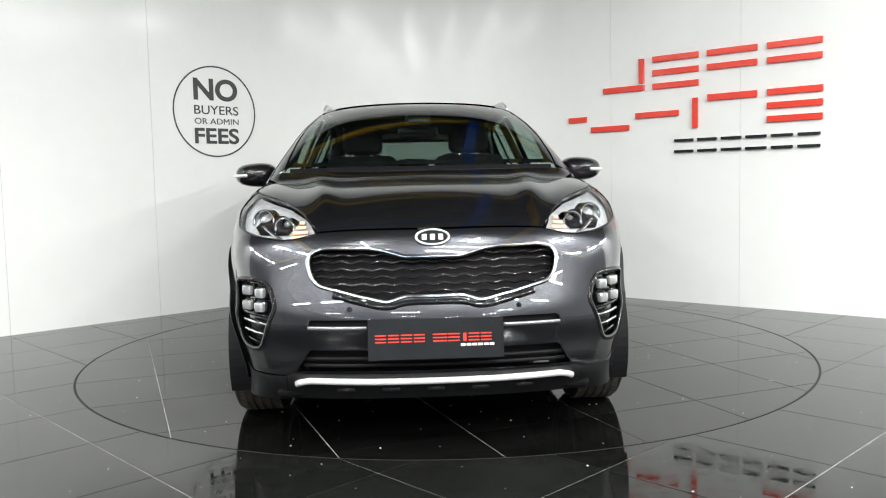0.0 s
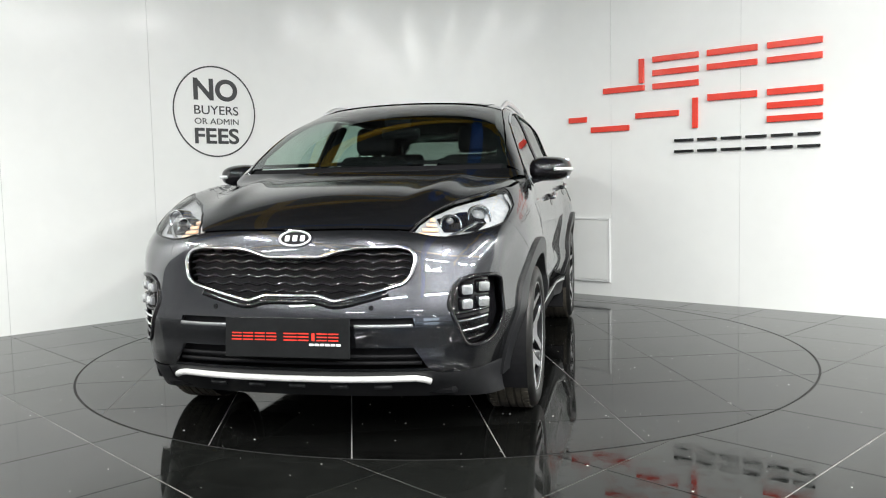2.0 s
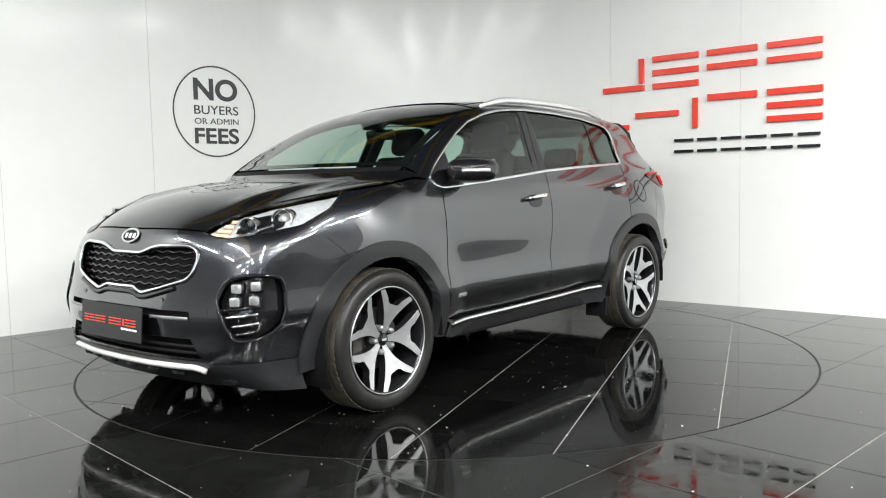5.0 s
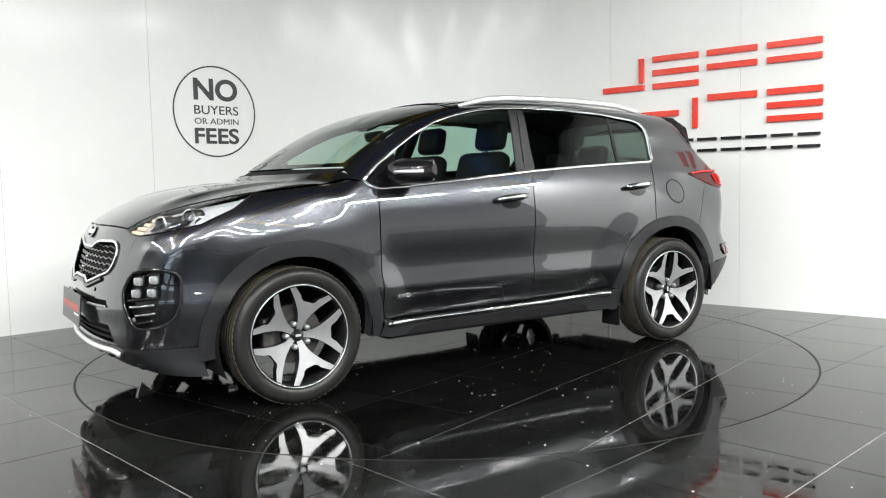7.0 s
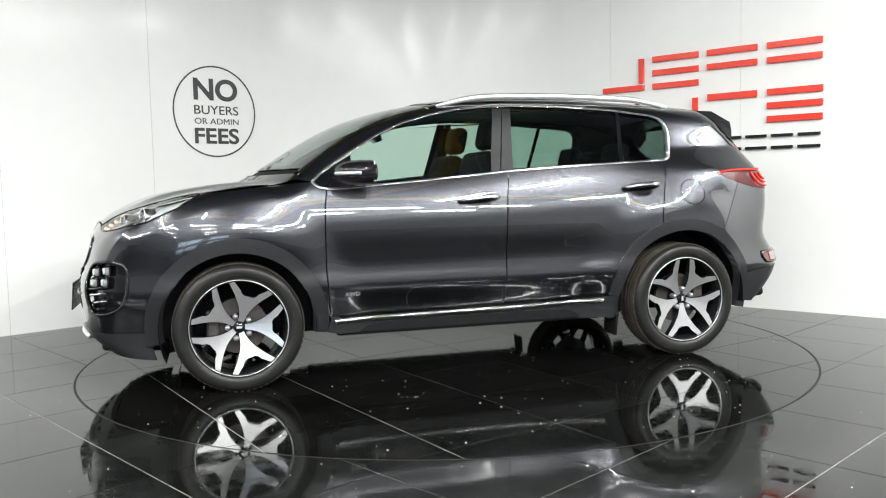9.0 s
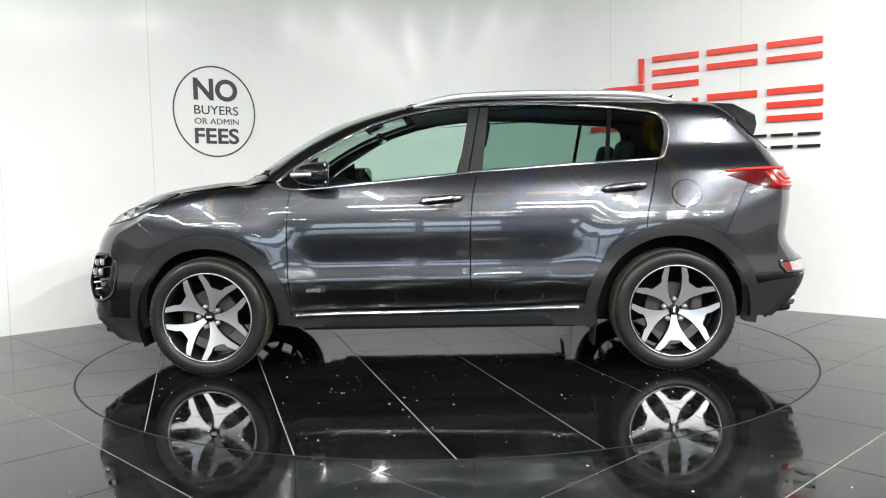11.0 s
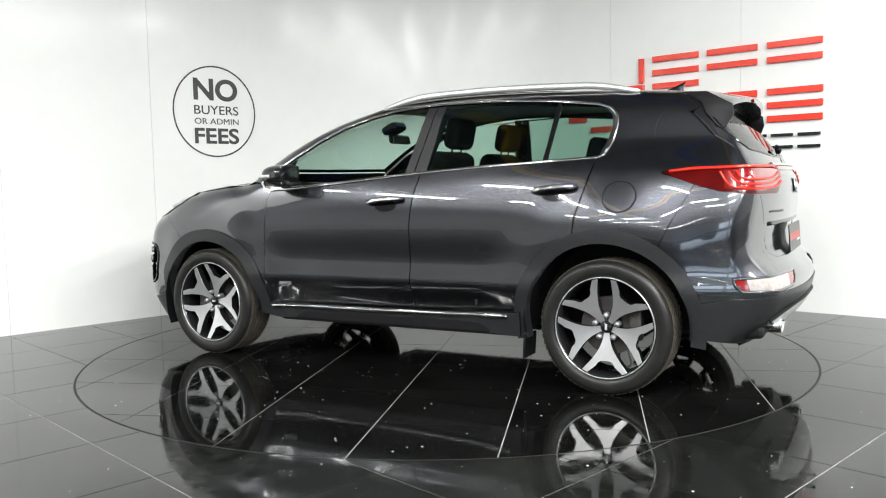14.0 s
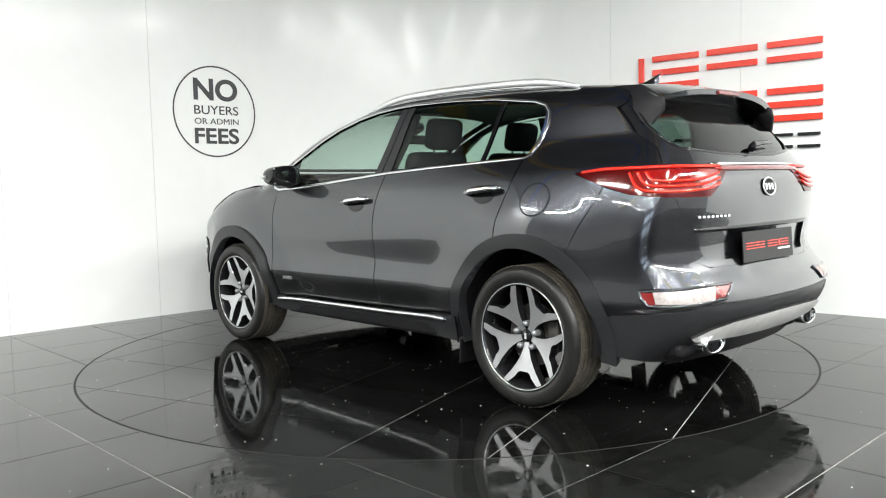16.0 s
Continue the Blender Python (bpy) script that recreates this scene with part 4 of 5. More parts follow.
        cluster3 = [(2.067, 0.657, 0.697), (2.03, 0.724, 0.716), (1.913, 0.812, 0.710), (1.890, 0.822, 0.664), (1.881, 0.816, 0.517), (1.964, 0.786, 0.443), (2.06, 0.707, 0.430), (2.083, 0.675, 0.465), (2.103, 0.632, 0.585), (2.097, 0.627, 0.62)]
        cluster = rounded(to_view("front_corner", cluster3), 1)
        panel("bumper_corner", "front_corner", cut + low_lamp + seam + archc + low, PAINT, car, s, holes=[cluster], step=0.028)
        low_cut = to_view("front_corner", project("front", [(0.60, z) for z in np.linspace(0.215, 0.332, 4)])[0])
        low_arch = to_view("front_corner", project("side", arc(*FRONT_ARCH, -2, -20, 4))[0])
        panel("corner_cladding", "front_corner", low_cut + [(low[1][0], 0.332), (low[0][0], 0.332)] + low_arch, CLADDING, car, s, offset=0.004, lip=0.03, step=0.04)
        # driving-light cluster
        panel("cluster_bowl", "front_corner", cluster, GLOSS_BLACK, car, s, offset=-0.035, lip=0, step=0.04)
        skin_tube("cluster_bezel", "front_corner", cluster, 0.010, GLOSS_BLACK, car, s, offset=0.0, flat=0.8, closed=True, step=0.02)
        for y, z in ((0.706, 0.662), (0.768, 0.668), (0.708, 0.606), (0.768, 0.609)):
            p, n = project("front", [(y, z)], -0.012)
            p[:, 1] *= s
            n[:, 1] *= s
            m = Matrix.Translation(p[0]) @ Vector((0.86, 0.5 * s, 0)).to_track_quat("Z", "Y").to_matrix().to_4x4()
            bm = bmesh.new()
            box(bm, (0.046, 0.042, 0.03), m, 0.010, 3)
            cube = part("led_lamp", bm, LED_WHITE, car, "clear square LED driving lamp", True)
            bm = bmesh.new()
            box(bm, (0.058, 0.056, 0.016), m @ pose(0, 0, -0.01), 0.012, 2)
            part("lamp_frame", bm, GLOSS_BLACK, cube, "", True)
        for z, y0, y1 in ((0.575, 0.645, 0.785), (0.542, 0.660, 0.782), (0.500, 0.676, 0.780), (0.462, 0.690, 0.765)):
            skin_tube("cluster_blade", "front", [(y0, z - 0.006), ((y0 + y1) / 2, z), (y1, z + 0.010)], 0.0065, CHROME if 0.48 < z < 0.55 else GLOSS_BLACK, car, s, offset=-0.010, flat=0.7)
        build_headlamp(s)


def build_badge(badge, rx, ry):
    ring = [(rx * math.cos(a), ry * math.sin(a)) for a in (2 * math.pi * k / 40 for k in range(40))]
    bm = bmesh.new()
    prism(bm, ring, 0, 0.003)
    part("plate", bm, MATT_BLACK, badge)
    bm = bmesh.new()
    pts = [(x, y, 0.004) for x, y in ring]
    tube(bm, pts + pts[:1], rx * 0.07, 8, 1.0, cap=False)
    part("ring", bm, SATIN, badge, "chrome oval ring", True)
    bm = bmesh.new()
    for x in (-0.5, 0.0, 0.5):
        box(bm, (rx * 0.28, ry * 0.75, 0.003), pose(rx * x, 0, 0.0045), 0.0008, 1)
    part("chrome_bar", bm, SATIN, badge)


def build_plate(name, x, z, width, height, s, tilt):
    """A black plate with its print as plain bars; s is 1 in front and -1 behind."""
    plate = empty(name)
    plate.parent = car
    face = pose(x, 0, z, 90 - 0, 0, 90 if s > 0 else -90) @ pose(0, 0, 0, -tilt, 0, 0)
    plate.matrix_basis = face
    bm = bmesh.new()
    box(bm, (width, height, 0.006), None, 0.0025, 2)
    part("sheet", bm, PLATE_BLACK, plate, "black gloss plate")
    rnd = [(-0.215, 0.042), (-0.165, 0.042), (-0.115, 0.042), (-0.065, 0.042), (0.015, 0.055), (0.07, 0.045), (0.112, 0.012), (0.148, 0.042), (0.196, 0.042)]
    k = width / 0.53
    for cx, w in rnd:
        for dz in (0.013, 0.0, -0.013):
            if w < 0.02 and dz:
                continue
            bm = bmesh.new()
            box(bm, (w * k, 0.0045 if w > 0.02 else 0.030, 0.001), pose(cx * k, dz + 0.004, 0.0036))
            part("red_bar", bm, PLATE_RED, plate)
    for j in range(6):
        bm = bmesh.new()
        box(bm, (0.018 * k, 0.009, 0.001), pose((0.105 + 0.0225 * j) * k, -0.026, 0.0036))
        part("white_bar", bm, PLATE_WHITE, plate)


def build_headlamp(s):
    lamp = empty("headlamp")
    lamp.parent = car
    tagged(lamp, "clear projector headlamp with lit amber indicator")
    shell = LAMP_AB
    panel("lamp_bowl", "front_corner", shell, LAMP_SILVER, lamp, s, offset=-0.030, lip=0, step=0.04, label="silver lamp bowl")
    dark = to_view("front_corner", [(1.95, 0.57, 0.905), (1.86, 0.68, 0.905), (1.80, 0.725, 0.935), (1.76, 0.70, 0.985), (1.80, 0.62, 0.985), (1.90, 0.545, 0.96)])
    panel("lamp_mask", "front_corner", dark, GLOSS_BLACK, lamp, s, offset=-0.026, lip=0, step=0.05, label="black lamp mask")
    tail = to_view("front_corner", [(1.66, 0.815, 0.965), (1.60, 0.80, 0.985), (1.56, 0.775, 1.04), (1.53, 0.79, 1.045), (1.60, 0.835, 0.99)])
    panel("side_reflector", "front_corner", tail, LAMP_SILVER, lamp, s, offset=-0.012, lip=0, step=0.03, label="bright side reflector")
    panel("lamp_cover", "front_corner", shell, GLASS_LAMP, lamp, s, offset=0.001, lip=0, step=0.04)
    skin_tube("lamp_rim", "front_corner", shell, 0.004, GLOSS_BLACK, lamp, s, offset=0.0, flat=1.0, closed=True, step=0.03)
    for (x, y), z, r, kind in (((1.789, 0.697), 0.961, 0.050, 0), ((1.911, 0.607), 0.934, 0.044, 1)):
        p, n = project("front_corner", to_view("front_corner", [(x, y, z)]), -0.026)
        p[:, 1] *= s
        m = Matrix.Translation(p[0]) @ Vector((0.92, 0.36 * s, 0.06)).to_track_quat("Z", "Y").to_matrix().to_4x4()
        bm = bmesh.new()
        lathe(bm, [(r * 0.80, -0.035), (r * 0.84, 0.0), (r, 0.012), (r * 1.06, 0.004), (r * 1.06, -0.05)], 36, m)
        unit = part("projector_ring", bm, CHROME, lamp, "chrome projector ring", True)
        if kind == 0:
            bm = bmesh.new()
            lathe(bm, [(0.0, 0.006), (r * 0.3, 0.004), (r * 0.55, -0.006), (r * 0.68, -0.022), (r * 0.80, -0.03)], 28, m)
            part("projector_lens", bm, LED_WHITE, unit, "", True)
        else:
            for k in range(3):
                a = math.radians(90 + 120 * k)
                bm = bmesh.new()
                lathe(bm, [(0.0, 0.004), (r * 0.25, 0.002), (r * 0.40, -0.012)], 20, m @ Matrix.Translation((r * 0.40 * math.cos(a), r * 0.40 * math.sin(a), -0.012)))
                part("led_lens", bm, LED_WHITE, unit, "", True)
    for k in range(4):
        line3 = [(2.02 - 0.035 * k, 0.485 + 0.008 * k, 0.894 + 0.019 * k), (1.985 - 0.015 * k, 0.560, 0.889 + 0.020 * k)]
        skin_tube("indicator", "front_corner", to_view("front_corner", line3), 0.0095, LAMP_AMBER, lamp, s, offset=-0.018, flat=0.6, step=0.02, label="lit amber indicator segment")
    arm = to_view("front_corner", [(1.975, 0.60, 0.882), (1.90, 0.665, 0.915), (1.84, 0.70, 0.935)])
    skin_tube("daylight_strip", "front_corner", arm, 0.008, CHROME, lamp, s, offset=-0.02, flat=0.7, step=0.03)


def build_mirrors():
    for s in (1, -1):
        mirror = empty("door_mirror")
        mirror.parent = car
        tagged(mirror, "body-paint door mirror blackened for the ceiling's reflection, with silver indicator strip")
        bm = bmesh.new()
        bmesh.ops.create_uvsphere(bm, u_segments=28, v_segments=16, radius=1.0)
        for v in bm.verts:
            x, y, z = v.co
            x = math.copysign(abs(x) ** 0.8, x)
            y = math.copysign(abs(y) ** 0.72, y)
            z = math.copysign(abs(z) ** 0.75, z)
            if x < -0.25:
                x = -0.25 - (abs(x) - 0.25) * 0.12
            z *= 1.0 - 0.18 * (y + 1) / 2
            x -= 0.25 * (y + 1) / 2
            v.co = (0.672 + 0.155 * x, s * (0.925 + 0.115 * y), 1.156 + 0.074 * z)
        bmesh.ops.recalc_face_normals(bm, faces=bm.faces)
        # body-paint shell coloured gloss black to stand for the dark ceiling's reflection
        part("shell", bm, GLOSS_BLACK, mirror, "", True)
        bm = bmesh.new()
        box(bm, (0.006, 0.185, 0.11), pose(0.612, s * 0.93, 1.158, 0, 0, 4 * s), 0.002, 2)
        part("mirror_glass", bm, CHROME, mirror)
        bm = bmesh.new()
        strip = []
        for k in range(8):
            a = math.radians(8 + 10 * k)
            out, fwd = math.sin(a) ** 0.72, math.cos(a) ** 0.8
            strip.append((0.676 + 0.155 * (fwd - 0.125 * (out + 1)), s * (0.928 + 0.115 * out), 1.152))
        tube(bm, strip, 0.0085, 8, 1.2)
        part("indicator_strip", bm, SATIN, mirror, "bright indicator strip", True)
        bm = bmesh.new()
        tube(bm, [(0.745, s * 0.80, 1.09), (0.735, s * 0.85, 1.095), (0.725, s * 0.90, 1.115)], [0.028, 0.022, 0.03], 10, 0.7)
        part("arm", bm, GLOSS_BLACK, mirror, "", True)


def build_rear():
    seam_y = 0.62
    # tailgate: skin with rear window hole, seen from behind
    window = [(0.565, 1.458), (0.605, 1.41), (0.622, 1.33), (0.605, 1.262), (0.55, 1.226), (0.274, 1.200), (0.0, 1.195)]
    window = [(-y, z) for y, z in window[:-1]] + window[::-1]
    gate = GATE_SIDE + [(0.3, 1.51)]
    gate = gate + [(-y, z) for y, z in gate[::-1]]
    recess = [(-0.565, 0.85), (-0.50, 0.715), (0.50, 0.715), (0.565, 0.85)]
    panel("tailgate", "rear", gate, PAINT, car, 1, holes=[window, recess], step=0.03)
    panel("plate_recess", "rear", recess, PAINT, car, 1, offset=-0.018, lip=0, step=0.05)
    skin_tube("plate_brow", "rear", [(-0.58, 0.856), (0, 0.858), (0.58, 0.856)], 0.012, GLOSS_BLACK, car, 1, offset=-0.002, flat=0.6, step=0.05)
    panel("rear_window", "rear", window, GLASS_REAR, car, 1, offset=-0.005, lip=0, step=0.05)
    skin_tube("window_rim", "rear", window[1:-1], 0.008, GLOSS_BLACK, car, 1, offset=0.0, flat=0.6, step=0.04)
    # light bar across the tailgate
    skin_tube("light_bar", "rear", [(-0.42, 1.128), (0, 1.130), (0.42, 1.128)], 0.012, LAMP_RED, car, 1, offset=0.004, flat=0.7, step=0.05, label="slim red light bar")
    skin_tube("chrome_bar", "rear", [(-0.42, 1.148), (0, 1.150), (0.42, 1.148)], 0.009, CHROME, car, 1, offset=0.004, flat=0.7, step=0.05)
    p, n = project("rear", [(0.0, 1.04)])
    badge = empty("badge")
    badge.parent = car
    badge.matrix_basis = Matrix.Translation(Vector(p[0]) + Vector(n[0]) * 0.003) @ Vector(n[0]).to_track_quat("Z", "Y").to_matrix().to_4x4()
    build_badge(badge, 0.062, 0.042)
    for k in range(8):
        p, n = project("rear", [(0.56 - 0.029 * k, 0.915)], 0.002)
        bm = bmesh.new()
        box(bm, (0.004, 0.022, 0.011), Matrix.Translation(p[0]), 0.001, 1)
        part("model_badge_bar", bm, CHROME, car)
    build_plate("rear_plate", -2.127, 0.762, 0.53, 0.145, -1, 4.0)
    # spoiler over the window
    spoiler = empty("spoiler")
    spoiler.parent = car
    bm = bmesh.new()
    rows = []
    for v in np.linspace(-1, 1, 25):
        yr, yt = 0.525 * v, 0.56 * v
        z0 = project("top", [(-1.60, yr)])[0][0][2]
        fall = 0.035 * abs(v) ** 2.5
        tip = -1.925 + 0.05 * abs(v) ** 3
        rows.append([bm.verts.new(q) for q in ((-1.606, yr, z0), (-1.76, (yr + yt) / 2, z0 - 0.010 - fall * 0.4), (tip, yt, z0 - 0.045 - fall), (tip + 0.012, yt, z0 - 0.070 - fall), (-1.74, (yr + yt) / 2, z0 - 0.085 - fall), (-1.61, yr, z0 - 0.05))])
    for a, b in zip(rows, rows[1:]):
        for j in range(6):
            bm.faces.new((a[j], b[j], b[(j + 1) % 6], a[(j + 1) % 6]))
    bm.faces.new(rows[0])
    bm.faces.new(rows[-1][::-1])
    bmesh.ops.recalc_face_normals(bm, faces=bm.faces)
    blade = part("blade", bm, PAINT, spoiler, "", True)
    blade.data.set_sharp_from_angle(angle=math.radians(30))
    for s in (1, -1):
        gutter = [(0.62, 1.16), (0.715, 1.16), (0.68, 1.30), (0.65, 1.42), (0.58, 1.495), (0.50, 1.50), (0.59, 1.42), (0.62, 1.30)]
        panel("gate_gutter", "rear", gutter, GLOSS_BLACK, car, s, offset=-0.014, lip=0, step=0.03)
        bm = bmesh.new()
        skin, _ = project("rear", [(0.575, 1.465), (0.615, 1.41), (0.632, 1.34)], 0.004)
        skin = [*project("top", [(-1.615, 0.533), (-1.70, 0.545)], -0.004)[0], *skin]
        tips = [(-1.615, 0.522, project("top", [(-1.60, 0.52)])[0][0][2] - 0.004), (-1.76, 0.540, 1.525), (-1.885, 0.560, 1.455), (-1.892, 0.570, 1.40), (-1.862, 0.615, 1.335)]
        a = [bm.verts.new((p[0], s * p[1], p[2])) for p in skin]
        b = [bm.verts.new((x, s * y, z)) for x, y, z in tips]
        a2 = [bm.verts.new((p[0], s * (p[1] - 0.035), p[2])) for p in skin]
        b2 = [bm.verts.new((x, s * (y - 0.03), z)) for x, y, z in tips]
        for k in range(4):
            bm.faces.new((a[k], a[k + 1], b[k + 1], b[k]))
            bm.faces.new((a2[k], b2[k], b2[k + 1], a2[k + 1]))
            bm.faces.new((b[k], b[k + 1], b2[k + 1], b2[k]))
        bmesh.ops.recalc_face_normals(bm, faces=bm.faces)
        part("side_fin", bm, MATT_BLACK, spoiler, "", True)
    bm = bmesh.new()
    box(bm, (0.02, 0.22, 0.018), pose(-1.917, 0, 1.498, 0, 20, 0), 0.004, 2)
    part("brake_light", bm, LAMP_RED, spoiler, "high red brake light")
    # antenna fin
    bm = bmesh.new()
    rows = []
    for k in range(9):
        u = k / 8
        x, h, w = -1.33 - 0.19 * u, 0.075 * u ** 1.5, 0.026 * (1 - u * 0.55)
        z = project("top", [(x, 0.0)])[0][0][2]
        rows.append([bm.verts.new(q) for q in ((x, -w, z - 0.004), (x - 0.01 * u, -w * 0.35, z + h * 0.7), (x - 0.02 * u, 0, z + h), (x - 0.01 * u, w * 0.35, z + h * 0.7), (x, w, z - 0.004))])
    for a, b in zip(rows, rows[1:]):
        for j in range(4):
            bm.faces.new((a[j], b[j], b[j + 1], a[j + 1]))
    bm.faces.new(rows[-1])
    bmesh.ops.recalc_face_normals(bm, faces=bm.faces)
    part("antenna_fin", bm, PAINT, car, "", True)
    # rear wiper
    p, n = project("rear", [(0.0, 1.215), (-0.06, 1.235), (-0.16, 1.243), (-0.30, 1.25)], 0.022)
    bm = bmesh.new()
    tube(bm, [tuple(q) for q in p], [0.022, 0.016, 0.011, 0.008], 8, 0.8, up=(1, 0, 0))
    part("rear_wiper", bm, GLOSS_BLACK, car, "", True)
    # bumper centre
    half = [(seam_y, 0.46), (seam_y, 0.852), (0.597, 0.80), (0.566, 0.713), (0.50, 0.686)]
    centre = half + [(-y, z) for y, z in half[::-1]]
    panel("rear_bumper", "rear", centre, PAINT, car, 1, step=0.03)
    panel("bumper_band", "rear", [(-seam_y, 0.455), (-seam_y, 0.535), (seam_y, 0.535), (seam_y, 0.455)], CLADDING, car, 1, offset=0.004, lip=0.01, step=0.05)
    panel("bumper_valance", "rear", [(-seam_y, 0.25), (seam_y, 0.25), (seam_y, 0.457), (-seam_y, 0.457)], CLADDING, car, 1, offset=0.002, lip=0.03, step=0.05)
    skid = [(-0.70, 0.383), (-0.53, 0.449), (-0.178, 0.465), (0.178, 0.465), (0.53, 0.449), (0.70, 0.383), (0.366, 0.372), (0.0, 0.362), (-0.366, 0.372)]
    panel("skid_plate", "rear", rounded(skid, 1), SKID, car, 1, offset=0.018, lip=0.03, step=0.04, label="satin silver rear skid plate")
    for s in (1, -1):
        cut3, _ = project("rear", [(seam_y, z) for z in np.linspace(0.46, 0.852, 7)])
        cut = to_view("rear_corner", cut3)
        gate_edge = to_view("rear_corner", project_line("rear", [(0.629, 0.866), (0.704, 1.0)]))
        lamp_low = to_view("rear_corner", [(-2.079, 0.703, 1.003), (-1.97, 0.79, 1.010), (-1.884, 0.833, 1.022), (-1.80, 0.84, 1.045)])
        seam = to_view("rear_corner", project_line("side", gap_shift(QUARTER_SEAM, -0.004)))
        archc = to_view("rear_corner", project("side", arc(*REAR_ARCH, 124.5, 168, 16))[0])
        low = to_view("rear_corner", project("side", [(-1.86, 0.46)])[0])
        lens = to_view("rear_corner", [(-1.93, 0.819, 0.606), (-2.10, 0.62, 0.615), (-2.158, 0.43, 0.618), (-2.157, 0.50, 0.560), (-2.09, 0.65, 0.545), (-1.963, 0.805, 0.543), (-1.933, 0.815, 0.574)])
        panel("bumper_corner", "rear_corner", cut + gate_edge + lamp_low + seam + archc + low, PAINT, car, s, step=0.03)
        low_cut = to_view("rear_corner", project("rear", [(seam_y, z) for z in (0.45, 0.35, 0.27)])[0])
        low_arch = to_view("rear_corner", project("side", arc(*REAR_ARCH, 186, 166, 6))[0])
        band = to_view("rear_corner", project("rear", [(seam_y, 0.535)])[0])
        panel("corner_cladding", "rear_corner", low_cut[::-1] + band + to_view("rear_corner", project("side", [(-1.90, 0.50)])[0]) + to_view("rear_corner", project("side", arc(*REAR_ARCH, 164, 168, 3))[0]) + low_arch[::-1], CLADDING, car, s, offset=0.004, lip=0.03, step=0.04)
        # rear fog and reversing lamp
        fog = panel("rear_fog_lamp", "rear_corner", lens, LAMP_RED, car, s, offset=0.006, lip=0.012, step=0.03, label="red and clear rear fog lamp")
        clear = to_view("rear_corner", [(-1.975, 0.79, 0.602), (-1.985, 0.785, 0.553), (-2.08, 0.665, 0.552), (-2.13, 0.56, 0.560), (-2.128, 0.54, 0.610), (-2.08, 0.65, 0.607)])
        panel("reversing_lens", "rear_corner", clear, LAMP_CLEAR, fog, s, offset=0.010, lip=0.004, step=0.03, label="clear ribbed reversing lens")
        skin_tube("fog_surround", "rear_corner", lens, 0.009, PAINT, car, s, offset=0.004, flat=0.8, closed=True, step=0.03)
        # tail lamp over the corner
        lamp = empty("tail_lamp")
        lamp.parent = car
        tagged(lamp, "red tail lamp with glowing curved light guides")
        shell = to_view("rear_corner", [(-1.599, 0.814, 1.117), (-1.707, 0.79, 1.140), (-1.871, 0.77, 1.143), (-2.037, 0.677, 1.146), (-2.102, 0.403, 1.146), (-2.12, 0.385, 1.115), (-2.131, 0.469, 1.048), (-2.123, 0.533, 1.005), (-2.079, 0.703, 1.005), (-1.97, 0.79, 1.012), (-1.884, 0.833, 1.026), (-1.703, 0.829, 1.078)])
        panel("lens", "rear_corner", shell, LAMP_DEEP, lamp, s, offset=0.004, lip=0.02, step=0.03, label="deep red lens")
        panel("bright_lens", "rear_corner", to_view("rear_corner", [(-1.90, 0.80, 1.120), (-2.05, 0.66, 1.126), (-2.11, 0.44, 1.122), (-2.12, 0.50, 1.040), (-2.07, 0.70, 1.020), (-1.97, 0.785, 1.024), (-1.90, 0.82, 1.035)]), LAMP_RED, lamp, s, offset=0.007, lip=0.004, step=0.03, label="bright red inner lens")
        guide = [(-1.63, 0.81, 1.120), (-1.74, 0.79, 1.131), (-1.88, 0.77, 1.133), (-2.03, 0.675, 1.136), (-2.10, 0.42, 1.136)]
        skin_tube("light_guide", "rear_corner", to_view("rear_corner", guide), 0.008, LAMP_GLOW, lamp, s, offset=0.008, flat=0.7, step=0.04)
        for k in range(3):
            d = 0.022 * k
            hook = [(-1.90 - d, 0.82 - d, 1.112), (-1.915 - d, 0.815 - d, 1.055 + d * 0.6), (-1.95 - d * 0.6, 0.80 - d, 1.030 + d), (-2.04, 0.70, 1.030 + d), (-2.10 + d * 0.2, 0.54 + d * 0.5, 1.036 + d), (-2.125, 0.46, 1.062 + d)]
            skin_tube("light_guide", "rear_corner", rounded(to_view("rear_corner", hook), 2, False), 0.006, LAMP_GLOW, lamp, s, offset=0.010, flat=0.8, step=0.03)
        # fuel flap outline on the left, exhaust tips
        if s > 0:
            flap = [(-1.405 + 0.083 * math.cos(a), 1.003 + 0.076 * math.sin(a)) for a in (2 * math.pi * k / 40 for k in range(40))]
            panel("fuel_flap", "side", flap, PAINT, car, s, offset=0.0015, lip=0.004, step=0.03)
            skin_tube("fuel_flap_gap", "side", flap, 0.0032, MATT_BLACK, car, s, offset=0.0008, flat=0.7, closed=True, step=0.012)
        bm = bmesh.new()
        prof = [(0.048, 0.0), (0.052, 0.006), (0.052, 0.13), (0.044, 0.13), (0.044, 0.01)]
        lathe(bm, prof, 28, pose(-2.125, 0.50 * s, 0.352, 0, 90, 0) @ Matrix.Diagonal((0.85, 1.7, 1, 1)), closed=True)
        tip = part("exhaust_tip", bm, CHROME, car, "oval chrome exhaust tip", True)
        bm = bmesh.new()
        lathe(bm, [(0.0, 0.06), (0.045, 0.06)], 24, pose(-2.125, 0.50 * s, 0.352, 0, 90, 0) @ Matrix.Diagonal((0.85, 1.7, 1, 1)))
        part("exhaust_bore", bm, MATT_BLACK, tip)


build_front()
build_mirrors()
build_rear()


